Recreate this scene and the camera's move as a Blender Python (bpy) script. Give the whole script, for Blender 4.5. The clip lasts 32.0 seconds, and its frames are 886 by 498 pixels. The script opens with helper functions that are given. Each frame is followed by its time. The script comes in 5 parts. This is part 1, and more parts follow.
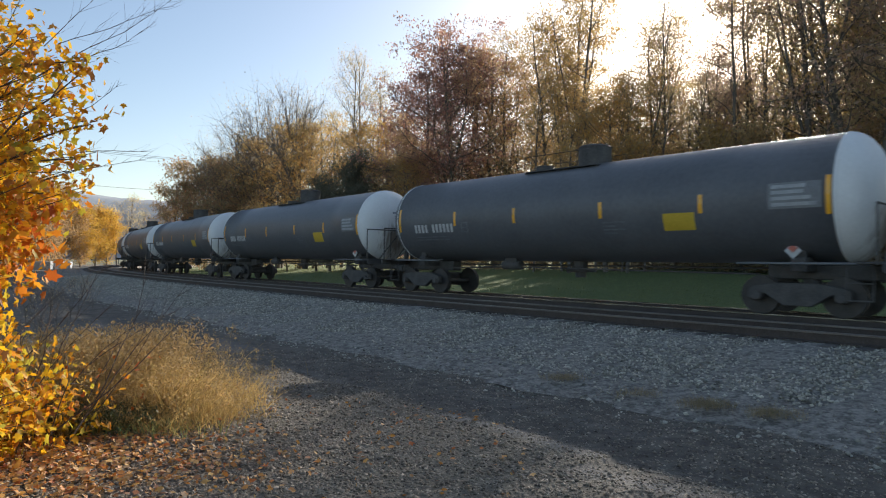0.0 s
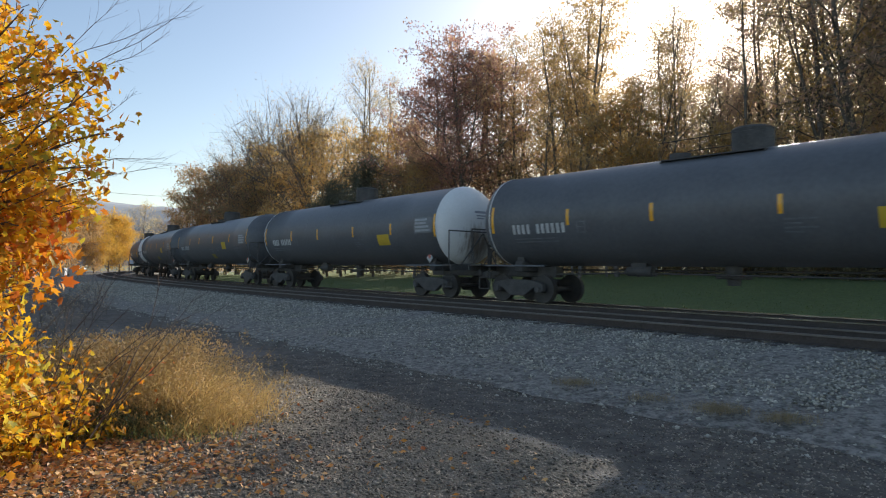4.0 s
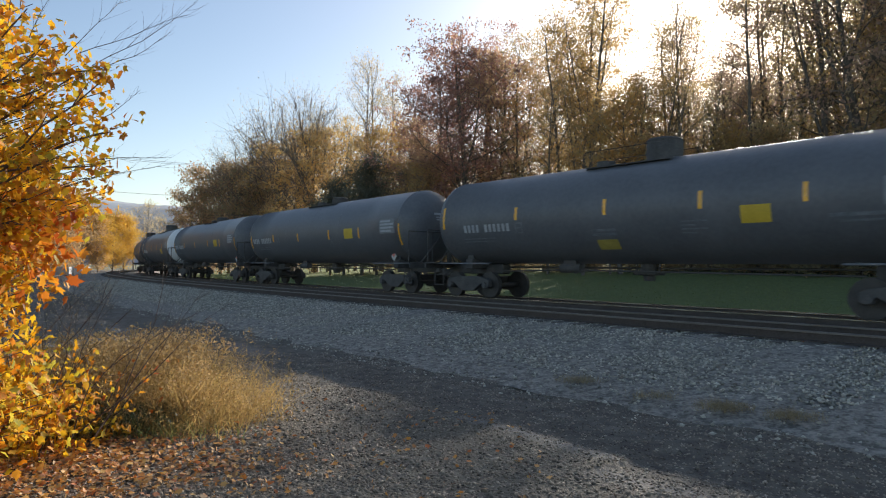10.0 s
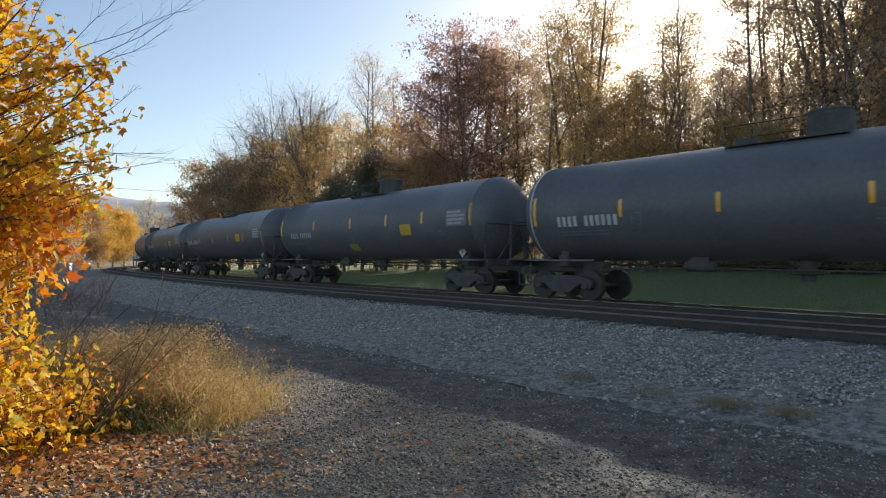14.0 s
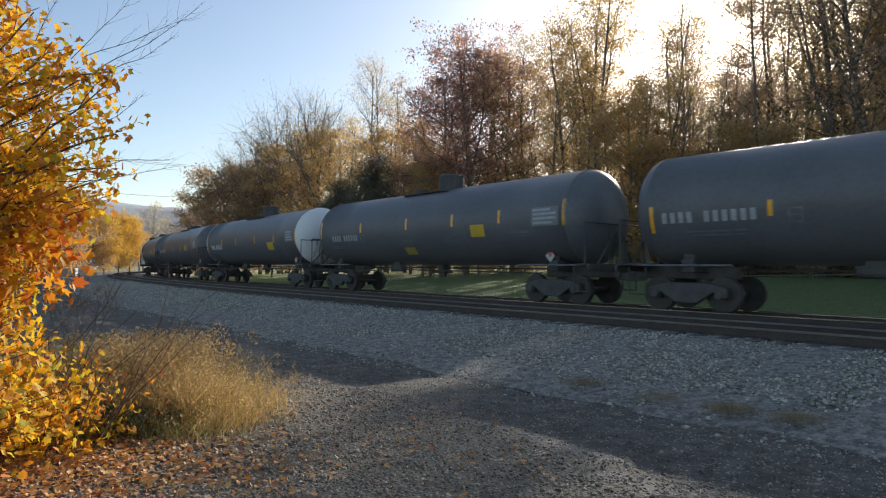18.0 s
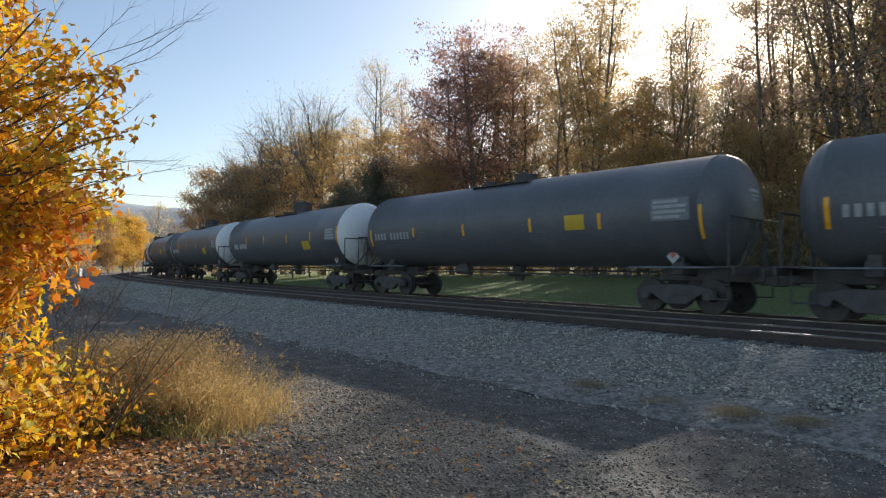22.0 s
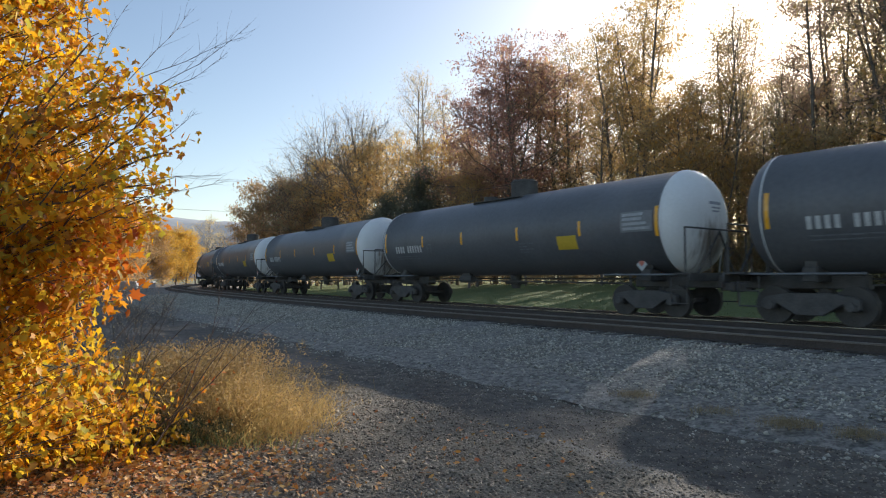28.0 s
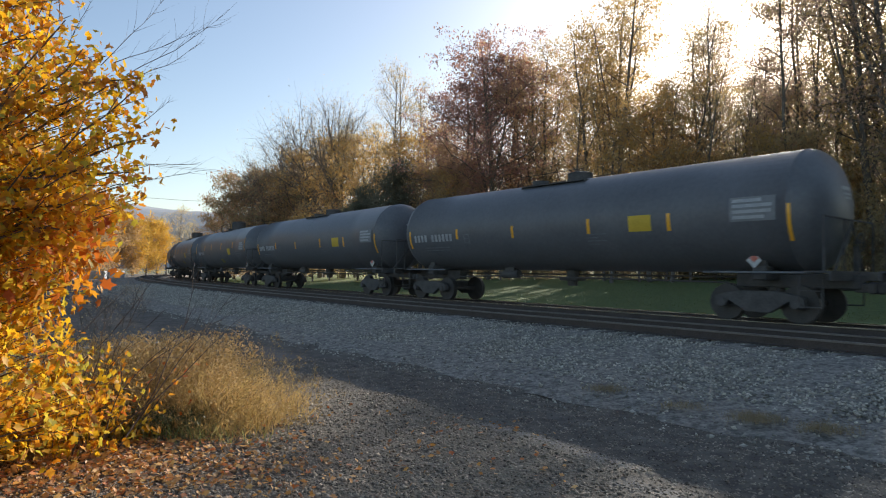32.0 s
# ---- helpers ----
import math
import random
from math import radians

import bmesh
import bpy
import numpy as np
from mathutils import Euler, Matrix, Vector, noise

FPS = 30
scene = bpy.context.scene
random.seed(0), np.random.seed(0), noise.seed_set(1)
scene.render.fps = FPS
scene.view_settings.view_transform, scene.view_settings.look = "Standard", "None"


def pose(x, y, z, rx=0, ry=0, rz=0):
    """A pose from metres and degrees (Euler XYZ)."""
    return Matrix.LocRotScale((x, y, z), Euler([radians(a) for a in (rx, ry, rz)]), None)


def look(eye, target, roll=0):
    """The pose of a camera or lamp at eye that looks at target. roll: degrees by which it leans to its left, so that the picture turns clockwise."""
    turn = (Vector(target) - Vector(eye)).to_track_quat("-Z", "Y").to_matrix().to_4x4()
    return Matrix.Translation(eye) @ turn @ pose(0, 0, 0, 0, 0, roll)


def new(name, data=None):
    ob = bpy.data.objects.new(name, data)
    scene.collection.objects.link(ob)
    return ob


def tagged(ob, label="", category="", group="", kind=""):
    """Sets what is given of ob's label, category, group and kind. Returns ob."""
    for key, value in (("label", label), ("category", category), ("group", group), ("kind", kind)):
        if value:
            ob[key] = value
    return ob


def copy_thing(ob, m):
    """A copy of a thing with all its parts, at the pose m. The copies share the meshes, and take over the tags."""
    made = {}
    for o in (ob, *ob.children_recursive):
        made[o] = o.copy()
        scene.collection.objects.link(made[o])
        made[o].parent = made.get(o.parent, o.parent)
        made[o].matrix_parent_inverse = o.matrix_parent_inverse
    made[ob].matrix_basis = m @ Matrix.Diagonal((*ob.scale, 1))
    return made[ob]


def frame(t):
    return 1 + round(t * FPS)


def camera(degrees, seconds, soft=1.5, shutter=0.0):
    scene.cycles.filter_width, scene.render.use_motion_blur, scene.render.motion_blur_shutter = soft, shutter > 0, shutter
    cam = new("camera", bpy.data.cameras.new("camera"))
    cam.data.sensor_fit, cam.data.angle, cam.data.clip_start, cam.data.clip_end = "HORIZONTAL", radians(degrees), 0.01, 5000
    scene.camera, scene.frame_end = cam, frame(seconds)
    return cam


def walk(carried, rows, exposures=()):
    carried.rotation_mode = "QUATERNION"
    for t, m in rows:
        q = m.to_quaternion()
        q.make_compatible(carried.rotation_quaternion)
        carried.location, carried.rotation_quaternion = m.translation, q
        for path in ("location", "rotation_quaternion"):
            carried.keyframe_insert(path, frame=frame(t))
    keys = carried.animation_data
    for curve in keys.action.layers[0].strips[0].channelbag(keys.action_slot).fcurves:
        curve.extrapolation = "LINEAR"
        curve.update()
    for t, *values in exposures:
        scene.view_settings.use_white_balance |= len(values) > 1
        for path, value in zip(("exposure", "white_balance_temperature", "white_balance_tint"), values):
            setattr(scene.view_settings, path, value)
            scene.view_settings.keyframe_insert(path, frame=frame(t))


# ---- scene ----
cam = camera(70.65, 32.0, 1.1, 0.15)
EYE = Vector((0.0, 0.0, 1.6))


def aim(yaw, pitch, roll, dx, dy, dz):
    """Camera pose from yaw to the right, pitch up and roll in degrees, and small shifts of the hand."""
    a, p, r = radians(yaw), radians(pitch), radians(roll)
    fwd = Vector((math.sin(a) * math.cos(p), math.cos(a) * math.cos(p), math.sin(p)))
    right = Vector((math.cos(a), -math.sin(a), 0))
    up = right.cross(fwd)
    r2 = right * math.cos(r) + up * math.sin(r)
    u2 = up * math.cos(r) - right * math.sin(r)
    m = Matrix((r2, u2, -fwd)).transposed().to_4x4()
    return Matrix.Translation(EYE + Vector((dx, dy, dz))) @ m


walk(cam, [
    (0.0, aim(0.280, 1.298, 0.759, -0.009, 0.034, -0.001)),
    (0.5, aim(0.160, 1.310, 0.786, 0.005, 0.008, -0.001)),
    (1.0, aim(-0.000, 1.459, 0.767, 0.000, -0.000, -0.000)),
    (1.5, aim(-0.195, 1.621, 0.591, -0.001, -0.006, 0.004)),
    (2.0, aim(-0.463, 1.580, 0.295, -0.002, 0.002, 0.005)),
    (2.5, aim(-0.724, 1.560, 0.254, -0.003, 0.008, 0.003)),
    (3.0, aim(-0.707, 1.798, 0.440, -0.009, 0.011, 0.008)),
    (3.5, aim(-0.656, 1.742, 0.571, -0.014, 0.010, 0.002)),
    (5.5, aim(-0.951, 1.769, 0.223, -0.017, 0.024, -0.002)),
    (6.0, aim(-1.239, 1.765, 0.005, -0.017, 0.006, 0.005)),
    (6.5, aim(-1.359, 1.797, 0.275, -0.014, 0.010, 0.001)),
    (7.0, aim(-1.421, 1.752, 0.404, -0.015, 0.011, 0.007)),
    (7.5, aim(-1.406, 1.387, 0.603, -0.019, 0.019, 0.002)),
    (8.0, aim(-1.336, 1.284, 0.874, -0.023, 0.027, 0.003)),
    (8.5, aim(-1.147, 1.297, 0.413, -0.018, 0.023, 0.002)),
    (9.0, aim(-1.095, 1.360, 0.365, -0.017, 0.013, 0.000)),
    (9.5, aim(-0.995, 1.446, 0.506, -0.022, 0.022, -0.002)),
    (10.0, aim(-0.941, 1.565, 0.414, -0.021, 0.016, -0.001)),
    (10.5, aim(-0.873, 1.566, 0.204, -0.020, 0.026, -0.003)),
    (11.0, aim(-0.885, 1.497, 0.162, -0.018, 0.028, -0.001)),
    (11.5, aim(-0.862, 1.407, 0.238, -0.013, 0.022, -0.001)),
    (12.0, aim(-0.809, 1.416, 0.133, -0.019, 0.028, -0.005)),
    (12.5, aim(-0.766, 1.384, 0.032, -0.013, 0.020, -0.004)),
    (13.0, aim(-0.799, 1.384, 0.148, -0.012, 0.011, -0.002)),
    (13.5, aim(-0.825, 1.413, 0.321, -0.013, 0.020, -0.001)),
    (14.0, aim(-0.974, 1.258, 0.480, -0.017, 0.025, -0.004)),
    (14.5, aim(-1.091, 1.201, 0.664, -0.017, 0.020, -0.001)),
    (16.5, aim(-1.228, 1.473, 0.340, -0.012, 0.006, 0.004)),
    (17.0, aim(-1.251, 1.595, 0.430, -0.017, 0.020, -0.001)),
    (17.5, aim(-1.276, 1.652, 0.454, -0.019, 0.015, 0.001)),
    (18.0, aim(-1.387, 1.695, 0.389, -0.012, 0.010, -0.000)),
    (18.5, aim(-1.461, 1.790, 0.552, -0.017, 0.019, -0.003)),
    (19.0, aim(-1.461, 1.848, 0.584, -0.024, 0.021, -0.001)),
    (19.5, aim(-1.551, 1.879, 0.562, -0.019, 0.021, -0.002)),
    (20.0, aim(-1.620, 1.871, 0.632, -0.020, 0.025, 0.000)),
    (20.5, aim(-1.695, 1.845, 0.587, -0.022, 0.024, -0.004)),
    (21.0, aim(-1.739, 1.824, 0.550, -0.018, 0.018, 0.001)),
    (21.5, aim(-1.709, 1.804, 0.567, -0.025, 0.019, 0.005)),
    (22.0, aim(-1.674, 1.809, 0.574, -0.026, 0.018, 0.003)),
    (22.5, aim(-1.727, 1.837, 0.447, -0.021, 0.001, 0.002)),
    (23.0, aim(-1.787, 1.947, 0.228, -0.023, 0.023, -0.003)),
    (23.5, aim(-1.959, 1.876, 0.410, -0.028, 0.019, -0.002)),
    (24.0, aim(-2.598, 1.763, 0.688, -0.047, -0.001, -0.003)),
    (24.5, aim(-2.434, 1.538, 0.043, -0.051, 0.026, -0.002)),
    (25.0, aim(-1.754, 0.746, 0.984, -0.006, 0.012, -0.003)),
    (25.5, aim(-3.583, 0.953, 0.020, 0.022, -0.012, -0.005)),
    (27.5, aim(-5.405, 3.031, -0.193, 0.012, 0.001, 0.004)),
    (28.0, aim(-5.691, 2.664, 0.002, 0.017, 0.015, -0.001)),
    (28.5, aim(-5.602, 2.289, 0.867, -0.002, 0.004, 0.009)),
    (29.0, aim(-5.661, 2.022, 0.848, 0.009, 0.016, -0.001)),
    (29.5, aim(-5.202, 2.039, 0.957, 0.004, 0.003, 0.002)),
    (30.0, aim(-4.983, 1.987, 0.883, 0.006, 0.009, -0.004)),
    (30.5, aim(-4.802, 1.935, 1.121, 0.010, -0.010, 0.001)),
    (31.0, aim(-4.521, 1.937, 0.951, 0.021, 0.004, -0.002)),
    (31.5, aim(-4.219, 2.061, 0.960, 0.005, 0.010, 0.002)),
    (32.0, aim(-3.436, 2.125, 0.784, -0.003, 0.015, -0.003)),
])

# ---- light ----
SUN_AZ, SUN_EL = radians(28.0), radians(21.3)
SUN_DIR = Vector((math.sin(SUN_AZ) * math.cos(SUN_EL), math.cos(SUN_AZ) * math.cos(SUN_EL), math.sin(SUN_EL)))
world = bpy.data.worlds.new("world")
scene.world = world
world.use_nodes = True
wn = world.node_tree
sky = wn.nodes.new("ShaderNodeTexSky")
sky.sky_type, sky.sun_disc = "NISHITA", False
sky.sun_elevation, sky.sun_rotation = SUN_EL, SUN_AZ
sky.air_density, sky.dust_density, sky.ozone_density = 1.0, 1.0, 1.0
wn.links.new(sky.outputs[0], wn.nodes["Background"].inputs[0])
wn.nodes["Background"].inputs[1].default_value = 0.100
sun = new("sun", bpy.data.lights.new("sun", "SUN"))
sun.data.energy, sun.data.angle, sun.data.color = 5.0, radians(0.53), (1.0, 0.93, 0.82)
sun.matrix_world = look(SUN_DIR * 100, (0, 0, 0))
scene.view_settings.exposure = 0.78

# ---- materials ----


def node_mat(name, rough=0.8, metal=0.0):
    m = bpy.data.materials.new(name)
    m.use_nodes = True
    b = m.node_tree.nodes["Principled BSDF"]
    b.inputs["Roughness"].default_value, b.inputs["Metallic"].default_value = rough, metal
    return m, m.node_tree, b


def surface(name, dark, light, rough=0.8, metal=0.0, coarse=1.0, fine=12.0, bump=0.2, step=0.02, spread=0.5, coat=0.0, vary=0.0):
    """A worn surface: two scales of noise between two colours, relief, and rough patches. vary: change from piece to piece."""
    m, t, b = node_mat(name, rough, metal)
    co = t.nodes.new("ShaderNodeTexCoord")
    n1, n2 = t.nodes.new("ShaderNodeTexNoise"), t.nodes.new("ShaderNodeTexNoise")
    n1.inputs["Scale"].default_value, n2.inputs["Scale"].default_value = coarse, fine
    n1.inputs["Detail"].default_value, n2.inputs["Detail"].default_value = 5, 6
    for n in (n1, n2):
        t.links.new(co.outputs["Object"], n.inputs["Vector"])
    mix = t.nodes.new("ShaderNodeMix")
    mix.inputs[0].default_value = 0.45
    t.links.new(n1.outputs[0], mix.inputs[2])
    t.links.new(n2.outputs[0], mix.inputs[3])
    ramp = t.nodes.new("ShaderNodeValToRGB")
    ramp.color_ramp.elements[0].position, ramp.color_ramp.elements[1].position = 0.5 - spread / 3, 0.5 + spread / 3
    ramp.color_ramp.elements[0].color, ramp.color_ramp.elements[1].color = (*dark, 1), (*light, 1)
    t.links.new(mix.outputs[0], ramp.inputs[0])
    last = ramp.outputs[0]
    if vary:
        info = t.nodes.new("ShaderNodeNewGeometry" if vary < 0 else "ShaderNodeObjectInfo")
        hsv = t.nodes.new("ShaderNodeHueSaturation")
        mr = t.nodes.new("ShaderNodeMapRange")
        mr.inputs[3].default_value, mr.inputs[4].default_value = 1 - abs(vary), 1 + abs(vary)
        t.links.new(info.outputs["Random Per Island" if vary < 0 else "Random"], mr.inputs[0])
        t.links.new(mr.outputs[0], hsv.inputs["Value"])
        t.links.new(last, hsv.inputs["Color"])
        last = hsv.outputs[0]
    t.links.new(last, b.inputs["Base Color"])
    if bump:
        bp = t.nodes.new("ShaderNodeBump")
        bp.inputs["Strength"].default_value, bp.inputs["Distance"].default_value = bump, step
        t.links.new(n2.outputs[0], bp.inputs["Height"])
        t.links.new(bp.outputs[0], b.inputs["Normal"])
    rr = t.nodes.new("ShaderNodeMapRange")
    rr.inputs[3].default_value, rr.inputs[4].default_value = max(rough - 0.12, 0.05), min(rough + 0.12, 1.0)
    t.links.new(n1.outputs[0], rr.inputs[0])
    t.links.new(rr.outputs[0], b.inputs["Roughness"])
    if coat:
        b.inputs["Coat Weight"].default_value, b.inputs["Coat Roughness"].default_value = coat, 0.2
    return m


def leafy(name, colours, through_light=0.45, rough=0.6):
    """Leaves: a colour for each leaf from a ramp, some light coming through."""
    m, t, b = node_mat(name, rough)
    geo = t.nodes.new("ShaderNodeNewGeometry")
    ramp = t.nodes.new("ShaderNodeValToRGB")
    el = ramp.color_ramp.elements
    el[0].color, el[1].color = (*colours[0], 1), (*colours[-1], 1)
    for i, c in enumerate(colours[1:-1], 1):
        el.new(i / (len(colours) - 1)).color = (*c, 1)
    t.links.new(geo.outputs["Random Per Island"], ramp.inputs[0])
    t.links.new(ramp.outputs[0], b.inputs["Base Color"])
    tr = t.nodes.new("ShaderNodeBsdfTranslucent")
    t.links.new(ramp.outputs[0], tr.inputs[0])
    mx = t.nodes.new("ShaderNodeMixShader")
    mx.inputs[0].default_value = through_light
    t.links.new(b.outputs[0], mx.inputs[1])
    t.links.new(tr.outputs[0], mx.inputs[2])
    t.links.new(mx.outputs[0], t.nodes["Material Output"].inputs[0])
    return m


TANK = surface("tank_black_paint", (0.098, 0.101, 0.107), (0.155, 0.158, 0.165), 0.44, 0, 0.7, 9, 0.06, 0.01, 0.6)
WHITE = surface("head_white_paint", (0.74, 0.74, 0.72), (0.86, 0.86, 0.85), 0.5, 0, 1.2, 14, 0.05, 0.01, 0.7)


def soiled_white():
    """White paint with a rusty splash low on the front head and fine vertical runs."""
    m = surface("soiled_white_paint", (0.70, 0.70, 0.68), (0.84, 0.84, 0.83), 0.5, 0, 1.2, 14, 0.05, 0.01, 0.7)
    t = m.node_tree
    b = t.nodes["Principled BSDF"]
    src = b.inputs["Base Color"].links[0].from_socket
    co = t.nodes.new("ShaderNodeTexCoord")
    near = t.nodes.new("ShaderNodeVectorMath")
    near.operation = "DISTANCE"
    near.inputs[1].default_value = (8.2, 0.05, 2.05)
    t.links.new(co.outputs["Object"], near.inputs[0])
    runs = t.nodes.new("ShaderNodeMapping")
    runs.inputs["Scale"].default_value = (1.0, 5.0, 0.9)
    t.links.new(co.outputs["Object"], runs.inputs[0])
    n = t.nodes.new("ShaderNodeTexNoise")
    n.inputs["Scale"].default_value, n.inputs["Detail"].default_value = 2.2, 7
    t.links.new(runs.outputs[0], n.inputs["Vector"])
    fall = t.nodes.new("ShaderNodeMapRange")
    fall.inputs[1].default_value, fall.inputs[2].default_value, fall.inputs[3].default_value, fall.inputs[4].default_value = 0.2, 1.3, 0.50, -0.14
    t.links.new(near.outputs["Value"], fall.inputs[0])
    add = t.nodes.new("ShaderNodeMath")
    t.links.new(n.outputs[0], add.inputs[0])
    t.links.new(fall.outputs[0], add.inputs[1])
    mask = t.nodes.new("ShaderNodeMapRange")
    mask.inputs[1].default_value, mask.inputs[2].default_value, mask.inputs[4].default_value = 0.60, 0.95, 0.85
    t.links.new(add.outputs[0], mask.inputs[0])
    mix = t.nodes.new("ShaderNodeMix")
    mix.data_type = "RGBA"
    t.links.new(mask.outputs[0], mix.inputs[0])
    t.links.new(src, mix.inputs[6])
    mix.inputs[7].default_value = (0.17, 0.12, 0.085, 1)
    t.links.new(mix.outputs[2], b.inputs["Base Color"])
    return m


SOILED = soiled_white()
STENCIL = surface("grey_stencil_paint", (0.26, 0.27, 0.30), (0.38, 0.39, 0.42), 0.6, 0, 5, 30, 0.0)
GRIME = surface("undercarriage_grime", (0.055, 0.053, 0.051), (0.125, 0.118, 0.110), 0.75, 0.1, 3, 20, 0.3, 0.01)
STEEL = surface("wheel_steel", (0.035, 0.033, 0.031), (0.085, 0.078, 0.072), 0.55, 0.3, 4, 30, 0.1, 0.005)
YELLOW = surface("yellow_reflective_sheet", (0.86, 0.38, 0.015), (0.95, 0.47, 0.03), 0.3, 0, 4, 30, 0.0, coat=0.8)
PANEL_Y = surface("yellow_panel_paint", (0.56, 0.37, 0.03), (0.70, 0.48, 0.05), 0.55, 0, 3, 20, 0.0)
FADED_Y = surface("faded_yellow_paint", (0.30, 0.24, 0.05), (0.46, 0.36, 0.08), 0.6, 0, 3, 20, 0.0)
PALE = surface("faded_white_lettering", (0.42, 0.43, 0.43), (0.68, 0.68, 0.66), 0.6, 0, 5, 40, 0.0)
FADED = surface("worn_white_lettering", (0.30, 0.31, 0.32), (0.48, 0.49, 0.49), 0.6, 0, 5, 40, 0.0)
PLATE = surface("dusty_data_plate", (0.17, 0.175, 0.18), (0.25, 0.255, 0.26), 0.6, 0, 4, 25, 0.0)
DIMPAINT = surface("weathered_grey_stencil", (0.10, 0.11, 0.12), (0.22, 0.23, 0.24), 0.65, 0, 5, 30, 0.0)
RED = surface("placard_red", (0.5, 0.12, 0.08), (0.65, 0.2, 0.14), 0.5, 0, 8, 40, 0.0)
RAIL_TOP = surface("polished_rail_steel", (0.40, 0.39, 0.38), (0.62, 0.61, 0.60), 0.2, 1.0, 2, 40, 0.05, 0.002)
RAIL_DULL = surface("dull_rail_steel", (0.13, 0.115, 0.105), (0.24, 0.22, 0.20), 0.45, 0.7, 2, 40, 0.05, 0.002)
RAIL_WEB = surface("rusty_rail_steel", (0.055, 0.043, 0.037), (0.11, 0.09, 0.078), 0.8, 0.2, 3, 30, 0.3, 0.004)
TIE = surface("creosoted_tie_wood", (0.055, 0.048, 0.042), (0.13, 0.115, 0.10), 0.9, 0, 2, 25, 0.5, 0.01, vary=0.3)
STONE = surface("ballast_stone", (0.23, 0.212, 0.17), (0.52, 0.485, 0.40), 0.75, 0, 3, 30, 0.3, 0.01, vary=-0.6)
BED = surface("ballast_bed", (0.12, 0.112, 0.098), (0.36, 0.335, 0.29), 0.9, 0, 8, 22, 1.0, 0.06, 0.3)
PEBBLE = surface("gravel_pebble", (0.13, 0.107, 0.080), (0.35, 0.295, 0.225), 0.85, 0, 5, 40, 0.2, 0.005, vary=-0.6)
GRIT = surface("lane_grit", (0.13, 0.109, 0.083), (0.37, 0.316, 0.245), 0.85, 0, 5, 40, 0.2, 0.005, vary=-0.75)
BARK = surface("bark", (0.11, 0.095, 0.082), (0.25, 0.215, 0.18), 0.95, 0, 2, 18, 0.7, 0.02)
TWIG = surface("twig_bark", (0.07, 0.052, 0.042), (0.17, 0.125, 0.10), 0.85, 0, 5, 40, 0.2, 0.004)
# woods tinted blue-grey: the haze of distance is put into the colour
HILL = surface("haze_tinted_hill", (0.25, 0.275, 0.31), (0.34, 0.365, 0.40), 1.0, 0, 0.02, 0.09, 0.0)
CONCRETE = surface("pale_concrete", (0.34, 0.35, 0.37), (0.50, 0.51, 0.53), 0.8, 0, 1.5, 12, 0.1, 0.01)
WIRE = surface("weathered_wire", (0.22, 0.22, 0.23), (0.32, 0.32, 0.34), 0.6, 0.3, 1, 5, 0.0)
POLE = surface("pole_timber", (0.08, 0.065, 0.05), (0.18, 0.15, 0.12), 0.9, 0, 1, 12, 0.3, 0.01)

L_MAPLE = leafy("maple_leaf_autumn", [(0.64, 0.22, 0.012), (0.78, 0.38, 0.015), (0.84, 0.48, 0.02), (0.78, 0.50, 0.03), (0.52, 0.45, 0.05), (0.56, 0.17, 0.02), (0.84, 0.46, 0.02), (0.30, 0.13, 0.05), (0.78, 0.35, 0.015), (0.44, 0.40, 0.06), (0.82, 0.50, 0.03)], 0.55)
L_RED = leafy("sumac_leaf_red", [(0.48, 0.10, 0.02), (0.62, 0.20, 0.03), (0.72, 0.34, 0.03), (0.66, 0.26, 0.03)], 0.45)
L_DARK = leafy("oak_leaf_purple_brown", [(0.30, 0.18, 0.165), (0.42, 0.24, 0.20), (0.48, 0.31, 0.23), (0.38, 0.25, 0.22), (0.46, 0.22, 0.15)], 0.6)
L_MAUVE = leafy("leaf_faded_mauve_brown", [(0.40, 0.30, 0.24), (0.52, 0.37, 0.27), (0.46, 0.33, 0.28), (0.54, 0.42, 0.28), (0.42, 0.34, 0.24)], 0.62)
L_TAN = leafy("leaf_tan_brown", [(0.48, 0.36, 0.19), (0.58, 0.42, 0.18), (0.46, 0.37, 0.22), (0.62, 0.44, 0.16), (0.42, 0.32, 0.20)], 0.64)
L_AMBER = leafy("leaf_amber_mixed", [(0.50, 0.33, 0.16), (0.66, 0.40, 0.12), (0.48, 0.38, 0.22), (0.62, 0.46, 0.18), (0.46, 0.29, 0.17)], 0.66)
L_OLIVE = leafy("leaf_olive_brown", [(0.40, 0.35, 0.21), (0.54, 0.44, 0.25), (0.60, 0.45, 0.24), (0.46, 0.41, 0.26)], 0.66)
L_RUST = leafy("leaf_rust", [(0.46, 0.31, 0.21), (0.58, 0.38, 0.23), (0.62, 0.44, 0.23), (0.50, 0.36, 0.25)], 0.68)
L_RUSSET = leafy("leaf_dull_russet", [(0.34, 0.235, 0.165), (0.46, 0.29, 0.165), (0.44, 0.33, 0.18), (0.34, 0.32, 0.19), (0.38, 0.235, 0.15)], 0.6)
L_GREEN = leafy("evergreen_needle_clump", [(0.12, 0.135, 0.10), (0.19, 0.20, 0.14), (0.16, 0.15, 0.11)], 0.45)
L_YEL = leafy("far_leaf_yellow", [(0.55, 0.28, 0.05), (0.68, 0.40, 0.05), (0.66, 0.46, 0.08), (0.44, 0.27, 0.10)], 0.5)
L_MIXED = leafy("far_leaf_brown_orange", [(0.36, 0.25, 0.15), (0.48, 0.29, 0.12), (0.42, 0.33, 0.20), (0.56, 0.32, 0.10), (0.33, 0.26, 0.20)], 0.5)
